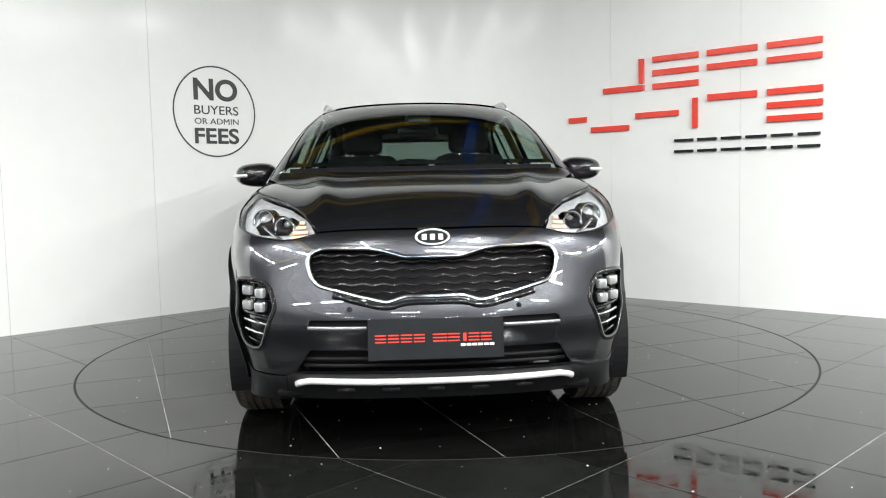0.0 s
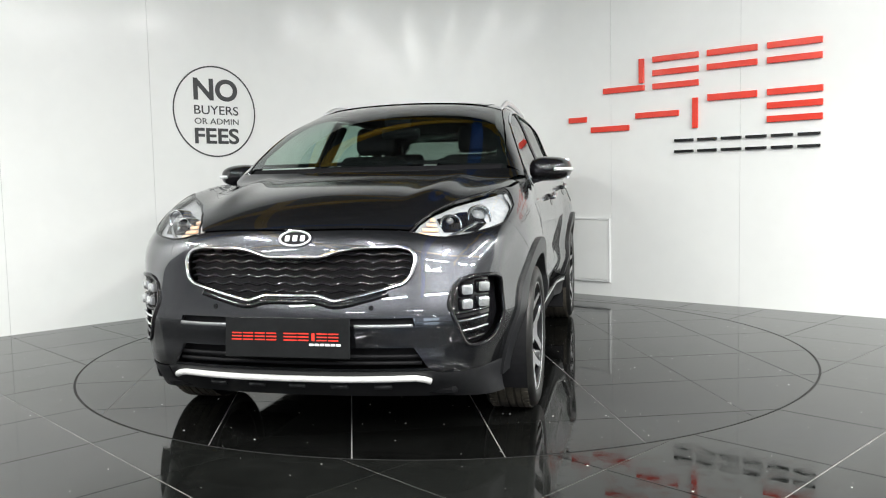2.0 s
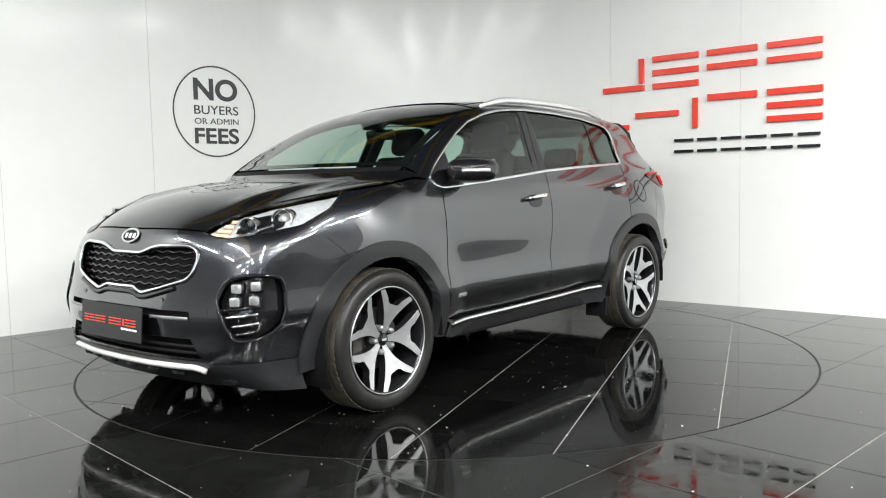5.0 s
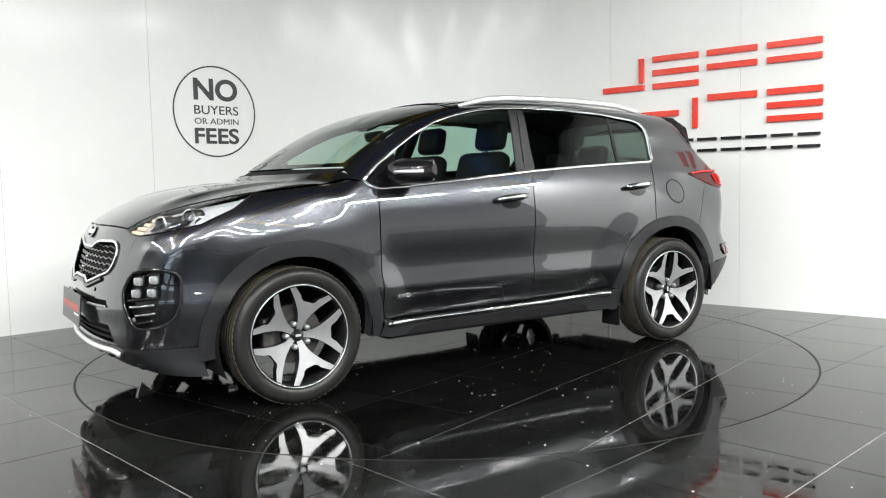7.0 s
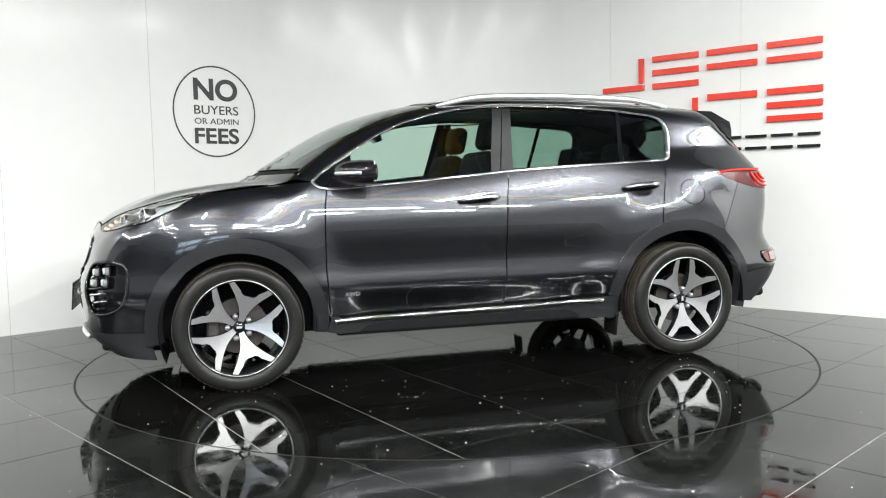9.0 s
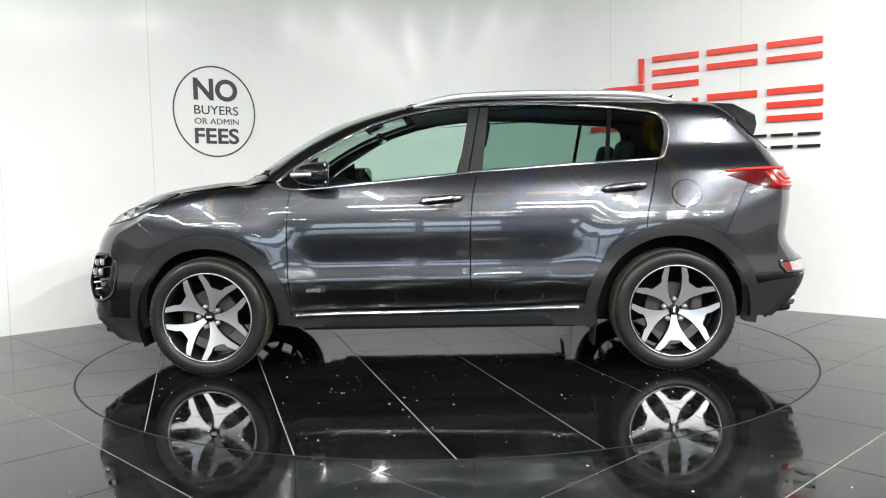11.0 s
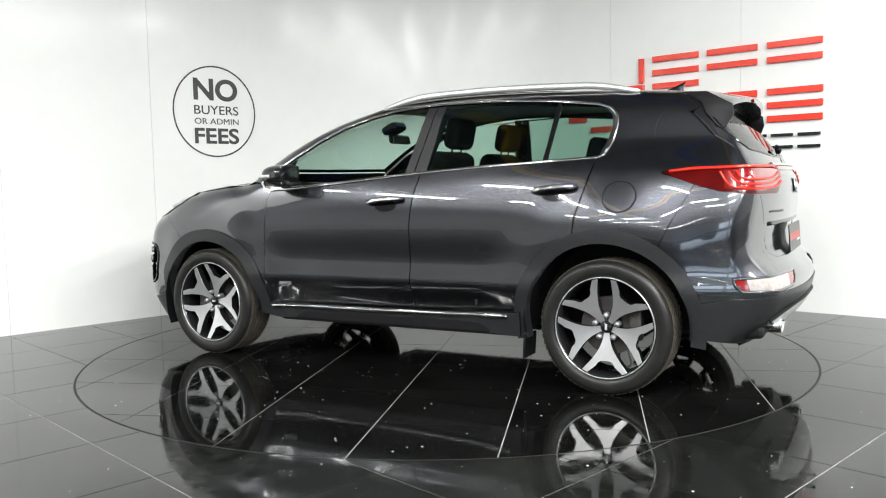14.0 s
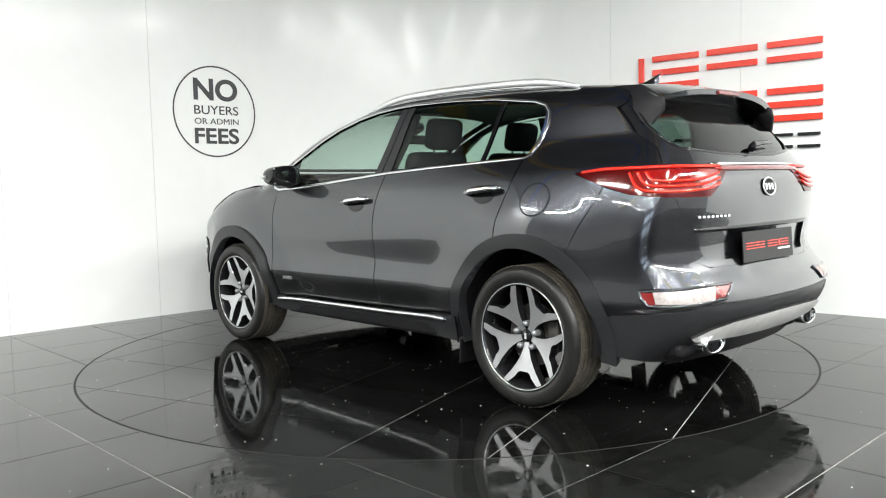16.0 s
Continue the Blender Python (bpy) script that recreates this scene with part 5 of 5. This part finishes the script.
# ------------------------------------------------------------------ wheels
def build_wheel(name, hub, s, first_angle, depth):
    """A 19-inch wheel: tyre, black barrel, five split spokes with machined faces."""
    wheel = empty(name)
    wheel.parent = car
    # local z points out of the car
    m = Matrix.Translation((hub[0], s * depth, hub[1])) @ (Matrix(((-1, 0, 0), (0, 0, 1), (0, 1, 0))).to_4x4() if s > 0 else Matrix(((1, 0, 0), (0, 0, -1), (0, 1, 0))).to_4x4())
    wheel.matrix_basis = m
    tagged(wheel, "nineteen-inch alloy wheel with machined split spokes")
    R = 0.345
    bm = bmesh.new()
    lathe(bm, [(0.256, -0.205), (0.272, -0.222), (0.305, -0.226), (0.328, -0.215), (R - 0.004, -0.195)], 72)
    lathe(bm, [(R - 0.004, -0.018), (0.332, 0.004), (0.312, 0.014), (0.285, 0.012), (0.268, 0.006), (0.257, -0.006), (0.25, -0.03)], 72)
    tyre = part("tyre", bm, RUBBER, wheel, "black road tyre", True)
    bm = bmesh.new()
    prof = [(R - 0.004, -0.195), (R - 0.001, -0.18)]
    for g in (-0.155, -0.115, -0.078, -0.045):
        prof += [(R, g - 0.006), (R - 0.008, g - 0.005), (R - 0.008, g + 0.005), (R, g + 0.006)]
    prof += [(R - 0.001, -0.03), (R - 0.004, -0.018)]
    lathe(bm, prof, 96)
    part("tread", bm, TREAD, tyre, "dusty grooved tread", False)
    # tread blocks on both shoulders
    bm = bmesh.new()
    for k in range(64):
        a = 2 * math.pi * k / 64
        for z0 in (-0.030, -0.183):
            box(bm, (0.004, 0.020, 0.030), Matrix.Rotation(a, 4, "Z") @ Matrix.Translation((R - 0.0022, 0, z0)))
    tagged(part("tread_block", bm, TREAD, tyre), kind="stuff")
    bm = bmesh.new()
    lathe(bm, [(0.258, -0.004), (0.258, 0.004), (0.252, 0.004), (0.246, -0.012), (0.238, -0.05), (0.232, -0.19), (0.25, -0.205)], 72)
    barrel = part("rim", bm, RIM_BLACK, wheel, "gloss black rim barrel", True)
    bm = bmesh.new()
    lathe(bm, [(0.2535, 0.002), (0.2550, 0.0065), (0.2595, 0.0055), (0.2595, 0.0)], 72)
    part("rim_edge", bm, MACHINED, barrel, "machined rim edge", True)
    # one split spoke
    core = [(0.034, 25), (0.050, 19.5), (0.070, 16.4), (0.095, 16.4), (0.118, 17.6), (0.145, 20.0)]
    arm_out = [(0.19, 23.6), (0.252, 28.0)]
    arm_in = [(0.252, 21.6), (0.207, 14.2), (0.186, 12.0), (0.176, 8.0)]
    half = core + arm_out + arm_in
    polar = lambda r, a: (r * math.cos(math.radians(a)), r * math.sin(math.radians(a)))
    outline = [polar(r, -a) for r, a in half] + [polar(r, a) for r, a in half[::-1]]
    ab, tri = triangulate([tuple(p) for p in outline], [], 0.02)

    def spoke_height(r):
        return -0.018 - 0.030 * (1 - min(r / 0.25, 1)) + 0.018 * min(r / 0.25, 1)

    for k in range(5):
        a = math.radians(first_angle + 72 * k)
        rot = Matrix.Rotation(a, 4, "Z")
        for nm, top_off, low_off, mat, grow in (("spoke", -0.003, -0.045, RIM_BLACK, 1.0), ("spoke_face", 0.0, -0.002, MACHINED, 0.985)):
            bm = bmesh.new()
            ups = [bm.verts.new((x * grow, y * grow, spoke_height(math.hypot(x, y)) + top_off)) for x, y in ab]
            dns = [bm.verts.new((x * grow * 0.99, y * grow, spoke_height(math.hypot(x, y)) + low_off)) for x, y in ab]
            count = {}
            for f in tri:
                i, j, l = (int(q) for q in f)
                p, q, r = ab[i], ab[j], ab[l]
                if (q[0] - p[0]) * (r[1] - p[1]) - (q[1] - p[1]) * (r[0] - p[0]) < 0:
                    j, l = l, j
                bm.faces.new((ups[i], ups[j], ups[l]))
                for e in ((i, j), (j, l), (l, i)):
                    if (e[1], e[0]) in count:
                        count.pop((e[1], e[0]))
                    else:
                        count[e] = 1
            for i, j in count:
                bm.faces.new((ups[j], ups[i], dns[i], dns[j]))
            bmesh.ops.transform(bm, matrix=rot, verts=bm.verts)
            ob = part(nm, bm, mat, wheel if nm == "spoke" else spoke, "" if nm == "spoke" else "machined silver spoke face")
            if nm == "spoke":
                spoke = ob
        bm = bmesh.new()
        b = math.radians(first_angle + 36 + 72 * k)
        lathe(bm, [(0.0, -0.017), (0.010, -0.018), (0.0145, -0.025), (0.0145, -0.06)], 12, Matrix.Translation((0.061 * math.cos(b), 0.061 * math.sin(b), 0)))
        part("wheel_bolt", bm, DARK_SATIN, wheel, "", True)
    bm = bmesh.new()
    lathe(bm, [(0.0, -0.046), (0.030, -0.047), (0.066, -0.058), (0.072, -0.09)], 32)
    hubp = part("hub", bm, RIM_BLACK, wheel, "", True)
    bm = bmesh.new()
    lathe(bm, [(0.0, -0.030), (0.026, -0.031), (0.031, -0.036), (0.032, -0.05)], 32)
    part("hub_cap", bm, GLOSS_BLACK, hubp, "", True)
    bm = bmesh.new()
    box(bm, (0.030, 0.012, 0.002), pose(0, 0, -0.0295, 0, 0, first_angle), 0.0005, 1)
    part("cap_bar", bm, SATIN, hubp)
    # brake disc and caliper behind the spokes
    bm = bmesh.new()
    lathe(bm, [(0.07, -0.095), (0.150, -0.095), (0.152, -0.115), (0.07, -0.115)], 48, closed=True)
    part("brake_disc", bm, BRAKE, wheel, "", False)
    bm = bmesh.new()
    box(bm, (0.07, 0.16, 0.06), pose(0.135 if hub[0] < 0 else -0.135, 0.01, -0.10), 0.015, 2)
    part("brake_caliper", bm, BRAKE, wheel)


for s in (1, -1):
    build_wheel("front_wheel", FRONT_HUB, s, 0, 0.903)
    build_wheel("rear_wheel", REAR_HUB, s, -90, 0.908)


# ------------------------------------------------------------------ underside and cabin
def build_underside():
    for s in (1, -1):
        for hub, r, first in ((FRONT_ARCH, 0.41, -24), (REAR_ARCH, 0.43, -8)):
            bm = bmesh.new()
            outer = [(hub[0] + r * math.cos(a), hub[1] + r * math.sin(a)) for a in np.linspace(math.radians(first), math.radians(186), 39)]
            rows = [[bm.verts.new((x, s * y, z)) for y in (0.90, 0.58)] for x, z in outer]
            for a, b in zip(rows, rows[1:]):
                bm.faces.new((a[0], a[1], b[1], b[0]))
            bm.faces.new([row[1] for row in rows])
            bmesh.ops.recalc_face_normals(bm, faces=bm.faces)
            part("wheel_arch_liner", bm, MATT_BLACK, car)
        for x, z in ((-0.885, 0.19),):
            bm = bmesh.new()
            box(bm, (0.012, 0.16, 0.13), pose(x, s * 0.80, z + 0.02, 0, 8 if x > 0 else -4, 0), 0.004, 1)
            part("mud_flap", bm, MATT_BLACK, car)
    bm = bmesh.new()
    box(bm, (1.62, 1.66, 0.10), pose(0, 0, 0.30), 0.02)
    part("floor_pan", bm, MATT_BLACK, car)
    bm = bmesh.new()
    box(bm, (2.9, 1.10, 0.10), pose(0.0, 0, 0.29), 0.02)
    part("undertray", bm, MATT_BLACK, car)
    for x, z, length, width in ((1.88, 0.245, 0.34, 1.30), (-1.88, 0.315, 0.36, 1.40)):
        bm = bmesh.new()
        box(bm, (length, width, 0.06), pose(x, 0, z, 0, -4 if x > 0 else 6, 0), 0.02)
        part("splash_guard", bm, MATT_BLACK, car)
    for hub in (FRONT_HUB, REAR_HUB):
        bm = bmesh.new()
        tube(bm, [(hub[0], -0.74, hub[1]), (hub[0], 0.74, hub[1])], 0.04, 10)
        part("axle", bm, MATT_BLACK, car, "", True)


build_underside()


def cushion(bm, size, m, bevel):
    return box(bm, size, m, bevel, 3)


def build_cabin():
    bm = bmesh.new()
    box(bm, (0.50, 1.36, 0.22), pose(0.80, 0, 0.98, 0, 6, 0), 0.07, 3)
    box(bm, (0.22, 1.34, 0.40), pose(0.98, 0, 0.80), 0.04)
    part("dashboard", bm, SEAT_DARK, car, "", True)
    bm = bmesh.new()
    box(bm, (0.16, 0.40, 0.07), pose(0.72, -0.36, 1.10, 0, -20, 0), 0.03, 3)
    part("instrument_hood", bm, SEAT_DARK, car, "", True)
    bm = bmesh.new()
    m = pose(0.50, -0.36, 1.02, 0, -64, 0)
    ring = [m @ Vector((0.185 * math.cos(a), 0.185 * math.sin(a), 0)) for a in (2 * math.pi * k / 40 for k in range(40))]
    tube(bm, ring + ring[:1], 0.015, 8, up=(0, 0.02, 1), cap=False)
    wheel = part("steering_wheel", bm, SEAT_DARK, car, "", True)
    bm = bmesh.new()
    box(bm, (0.12, 0.30, 0.03), m, 0.01, 2)
    part("wheel_boss", bm, SEAT_DARK, wheel, "", True)
    for y in (0.36, -0.36):
        seat = empty("front_seat")
        seat.parent = car
        bm = bmesh.new()
        cushion(bm, (0.50, 0.50, 0.14), pose(0.18, y, 0.70, 0, -6, 0), 0.05)
        part("seat_base", bm, SEAT_DARK, seat, "", True)
        bm = bmesh.new()
        cushion(bm, (0.13, 0.47, 0.60), pose(-0.13, y, 0.99, 0, -16, 0), 0.06)
        part("backrest", bm, SEAT_DARK, seat, "", True)
        bm = bmesh.new()
        cushion(bm, (0.10, 0.27, 0.19), pose(-0.26, y, 1.385, 0, -12, 0), 0.045)
        rest = part("headrest", bm, SEAT_DARK, seat, "", True)
        for dy in (-0.06, 0.06):
            bm = bmesh.new()
            tube(bm, [(-0.215, y + dy, 1.22), (-0.25, y + dy, 1.36)], 0.007, 8)
            part("headrest_post", bm, CHROME, rest, "", True)
    bench = empty("rear_seat")
    bench.parent = car
    bm = bmesh.new()
    cushion(bm, (0.50, 1.22, 0.15), pose(-0.72, 0, 0.74, 0, -6, 0), 0.05)
    part("seat_base", bm, SEAT_DARK, bench, "", True)
    bm = bmesh.new()
    cushion(bm, (0.13, 1.22, 0.50), pose(-1.03, 0, 0.93, 0, -20, 0), 0.05)
    part("backrest", bm, SEAT_DARK, bench, "", True)
    for y, h in ((0.36, 0.15), (0.0, 0.11), (-0.36, 0.15)):
        bm = bmesh.new()
        cushion(bm, (0.09, 0.25, h), pose(-1.145, y, 1.175 + h / 2, 0, -14, 0), 0.035)
        part("headrest", bm, SEAT_DARK, bench, "", True)
    bm = bmesh.new()
    box(bm, (0.035, 0.24, 0.065), pose(0.40, 0, 1.395, 0, 12, 0), 0.018, 3)
    inner = part("rear_view_mirror", bm, GLOSS_BLACK, car, "", True)
    bm = bmesh.new()
    box(bm, (0.004, 0.215, 0.05), pose(0.381, 0, 1.393, 0, 12, 0))
    part("mirror_glass", bm, CHROME, inner)
    bm = bmesh.new()
    box(bm, (0.12, 0.16, 0.06), pose(0.44, 0, 1.47, 0, 24, 0), 0.02, 2)
    part("sensor_housing", bm, GLOSS_BLACK, car)
    # inner door trims, parcel cover
    for s in (1, -1):
        panel("door_trim", "side", [(0.78, 1.075), (0.83, 0.45), (-0.80, 0.45), (-1.15, 0.85), (-1.25, 1.185), (-0.6, 1.165), (0, 1.12)], MATT_BLACK, car, s, offset=-0.06, lip=0, step=0.1)
        panel("quarter_trim", "side", [(-1.36, 1.22), (-1.38, 1.43), (-1.28, 1.50), (-0.6, 1.56), (0.1, 1.53), (-0.6, 1.575), (-1.40, 1.53), (-1.62, 1.46), (-1.78, 1.25), (-1.80, 0.95), (-1.30, 0.90)], MATT_BLACK, car, s, offset=-0.05, lip=0, step=0.1)
        p, n = project("side", [(x, z) for x, z in ((-0.19, 1.16), (-0.24, 1.35), (-0.27, 1.52))], -0.05)
        p[:, 1] *= s
        bm = bmesh.new()
        tube(bm, [tuple(q) for q in p], 0.045, 8, 0.5, up=(0, 1, 0))
        part("pillar_trim", bm, MATT_BLACK, car, "", True)
    bm = bmesh.new()
    box(bm, (0.74, 1.16, 0.03), pose(-1.52, 0, 1.13), 0.01)
    part("parcel_cover", bm, MATT_BLACK, car)
    # windscreen wipers
    for y0, y1, x0 in ((-0.58, 0.02, 1.0), (0.02, 0.55, 1.12)):
        pts = [(1.178 - 0.40 * y * y, y) for y in np.linspace(y0, y1, 7)]
        pts = [(x + 0.05 - 0.008 * abs(y - y0), y) for x, y in pts]
        p, n = project("top", pts, -0.006)
        bm = bmesh.new()
        tube(bm, [tuple(q) for q in p], 0.006, 6)
        part("wiper", bm, MATT_BLACK, car, "", True)


build_cabin()


# ------------------------------------------------------------------ signs and fittings on the walls
def build_wall_sign():
    sign = empty("round_wall_sign", LEFT_WALL @ pose(0.598, 1.772, 0.002))
    tagged(sign, "round grey-lettered vinyl notice about fees on the white wall", "sign")
    bm = bmesh.new()
    lathe(bm, [(0.392, 0.0), (0.392, 0.002), (0.405, 0.002), (0.405, 0.0)], 96, closed=True)
    part("ring", bm, SIGN_GREY, sign)
    for text, x0, x1, z0, z1, weight in (("NO", -0.205, 0.226, 0.096, 0.292, 0.030), ("BUYERS", -0.205, 0.228, -0.026, 0.052, 0.004),
                                         ("OR ADMIN", -0.205, 0.228, -0.113, -0.060, 0.0), ("FEES", -0.208, 0.226, -0.287, -0.146, 0.024)):
        cu = bpy.data.curves.new("lettering", "FONT")
        cu.body, cu.size, cu.extrude, cu.offset = text, 1.0, 0.001, weight
        tmp = bpy.data.objects.new("lettering", cu)
        scene.collection.objects.link(tmp)
        bpy.context.view_layer.update()
        me = bpy.data.meshes.new_from_object(tmp.evaluated_get(bpy.context.evaluated_depsgraph_get()))
        bpy.data.objects.remove(tmp)
        lo = [min(v.co[k] for v in me.vertices) for k in range(2)]
        hi = [max(v.co[k] for v in me.vertices) for k in range(2)]
        for v in me.vertices:
            v.co = ((v.co.x - lo[0]) / (hi[0] - lo[0]) * (x1 - x0) + x0, (v.co.y - lo[1]) / (hi[1] - lo[1]) * (z1 - z0) + z0, v.co.z + 0.001)
        me.materials.clear()
        me.materials.append(SIGN_GREY)
        ob = new("lettering", me)
        ob.parent = sign


build_wall_sign()


def build_logo():
    """The large wall logo as plain raised bars in its colours."""
    logo = empty("wall_logo", RIGHT_WALL @ pose(0, 0, 0.0))
    tagged(logo, "large raised wall logo of red and black acrylic bars", "sign")

    def bars(rows, mat, name):
        for x0, x1, z0, z1 in rows:
            bm = bmesh.new()
            box(bm, (x1 - x0, z1 - z0, 0.022), pose((x0 + x1) / 2, (z0 + z1) / 2, 0.014), 0.0015, 1)
            part(name, bm, mat, logo)

    top, low, th = 2.16, 1.79, 0.05
    rows = [(-0.07, 0.34, 1.875, 1.925), (0.29, 0.338, 1.94, 2.155)]
    for x0, n in ((0.422, 3), (0.917, 2), (1.417, 2)):
        rows += [(x0, x0 + 0.42, top - th - k * 0.1175, top - k * 0.1175) for k in range(n)]
    rows += [(-0.44, -0.25, 1.63, 1.68), (-0.20, 0.19, 1.53, 1.58), (0.256, 0.665, 1.63, 1.68), (0.79, 0.837, 1.515, 1.772),
             (0.923, 1.337, 1.735, 1.79)]
    rows += [(1.42, 1.845, low - th - k * 0.108, low - k * 0.108) for k in range(3)]
    bars(rows, SIGN_RED, "red_bar")
    rows = []
    for k in range(6):
        x0 = 0.628 + k * 0.2065
        rows += [(x0, x0 + 0.17, 1.405, 1.428), (x0, x0 + 0.17, 1.31, 1.333)]
    bars(rows, SIGN_BLACK, "black_bar")


build_logo()


def build_hatch():
    hatch = empty("access_hatch", RIGHT_WALL @ pose(-0.23, 0.432, 0.0))
    tagged(hatch, "small white access hatch low in the wall", "hatch")
    bm = bmesh.new()
    box(bm, (0.40, 0.56, 0.012), pose(0, 0, 0.010), 0.002, 1)
    part("door", bm, WALL_WHITE, hatch)
    for w, h, x, y in ((0.44, 0.016, 0, 0.292), (0.44, 0.016, 0, -0.292), (0.016, 0.568, 0.212, 0), (0.016, 0.568, -0.212, 0)):
        bm = bmesh.new()
        box(bm, (w, h, 0.02), pose(x, y, 0.011), 0.002, 1)
        part("frame", bm, LAMP_WHITE, hatch)


build_hatch()


def build_lamps():
    first = None
    for lx, ly, turn in LAMPS:
        m = pose(lx, ly, LAMP_HEIGHT, 0, 0, turn)
        if first is None:
            first = empty("ceiling_lamp", m)
            tagged(first, "long white ceiling tube lamp hung on two wires", "lamp", group="ceiling lamps")
            bm = bmesh.new()
            box(bm, (1.36, 0.12, 0.06), pose(0, 0, 0.0), 0.01)
            part("housing", bm, LAMP_WHITE, first)
            for x in (-0.6, 0.6):
                bm = bmesh.new()
                tube(bm, [(x, 0, 0.03), (x, 0, 6.4 - LAMP_HEIGHT)], 0.004, 6)
                part("wire", bm, LAMP_WHITE, first)
        else:
            copy_thing(first, m)


build_lamps()


def build_dust():
    """Dust and water specks lying on the floor and on the turntable."""
    rnd = random.Random(7)
    for owner, inner, outer, count in ((None, TABLE_R + 0.06, 4.2, 420), (turntable, 0.4, TABLE_R - 0.06, 300)):
        bm = bmesh.new()
        for _ in range(count):
            a, d = rnd.uniform(0, 2 * math.pi), math.sqrt(rnd.uniform(inner ** 2, outer ** 2))
            r = rnd.choice((0.0014, 0.0018, 0.0022, 0.003, 0.004))
            x, y = d * math.cos(a), d * math.sin(a)
            if owner is None:
                x, y = x + TABLE.x, y + TABLE.y
                if y > 0.6:
                    continue
            n = 6
            ring = [(x + r * rnd.uniform(0.6, 1.2) * math.cos(2 * math.pi * k / n), y + r * rnd.uniform(0.6, 1.2) * math.sin(2 * math.pi * k / n)) for k in range(n)]
            prism(bm, ring, 0.0002, 0.0016)
        ob = part("dust_specks", bm, DUST, owner)
        tagged(ob, "scattered white specks of dust on the black tiles", kind="stuff")


build_dust()
build_tiles()

# ------------------------------------------------------------------ what moves
TURN = [(0.0, 273.08), (0.5, 270.46), (1.0, 266.8), (1.5, 262.2), (2.0, 257.6), (2.5, 253.07), (3.0, 248.56), (3.5, 244.02),
        (4.0, 239.5), (5.5, 226.1), (7.0, 212.75), (8.0, 204.1), (9.0, 195.5), (10.25, 184.45), (11.5, 173.4), (12.5, 164.5),
        (13.5, 155.65), (14.5, 146.8), (15.25, 140.2), (16.0, 133.6)]
CAR_OFFSET = (-0.007, -0.148)


def motions():
    walk(turntable, [(t, Matrix.Translation((TABLE.x, TABLE.y, 0)) @ Matrix.Rotation(math.radians(a), 4, "Z")) for t, a in TURN])
    walk(car, [(t, Matrix.Rotation(math.radians(a), 4, "Z") @ Matrix.Translation((*CAR_OFFSET, 0))) for t, a in TURN])


motions()
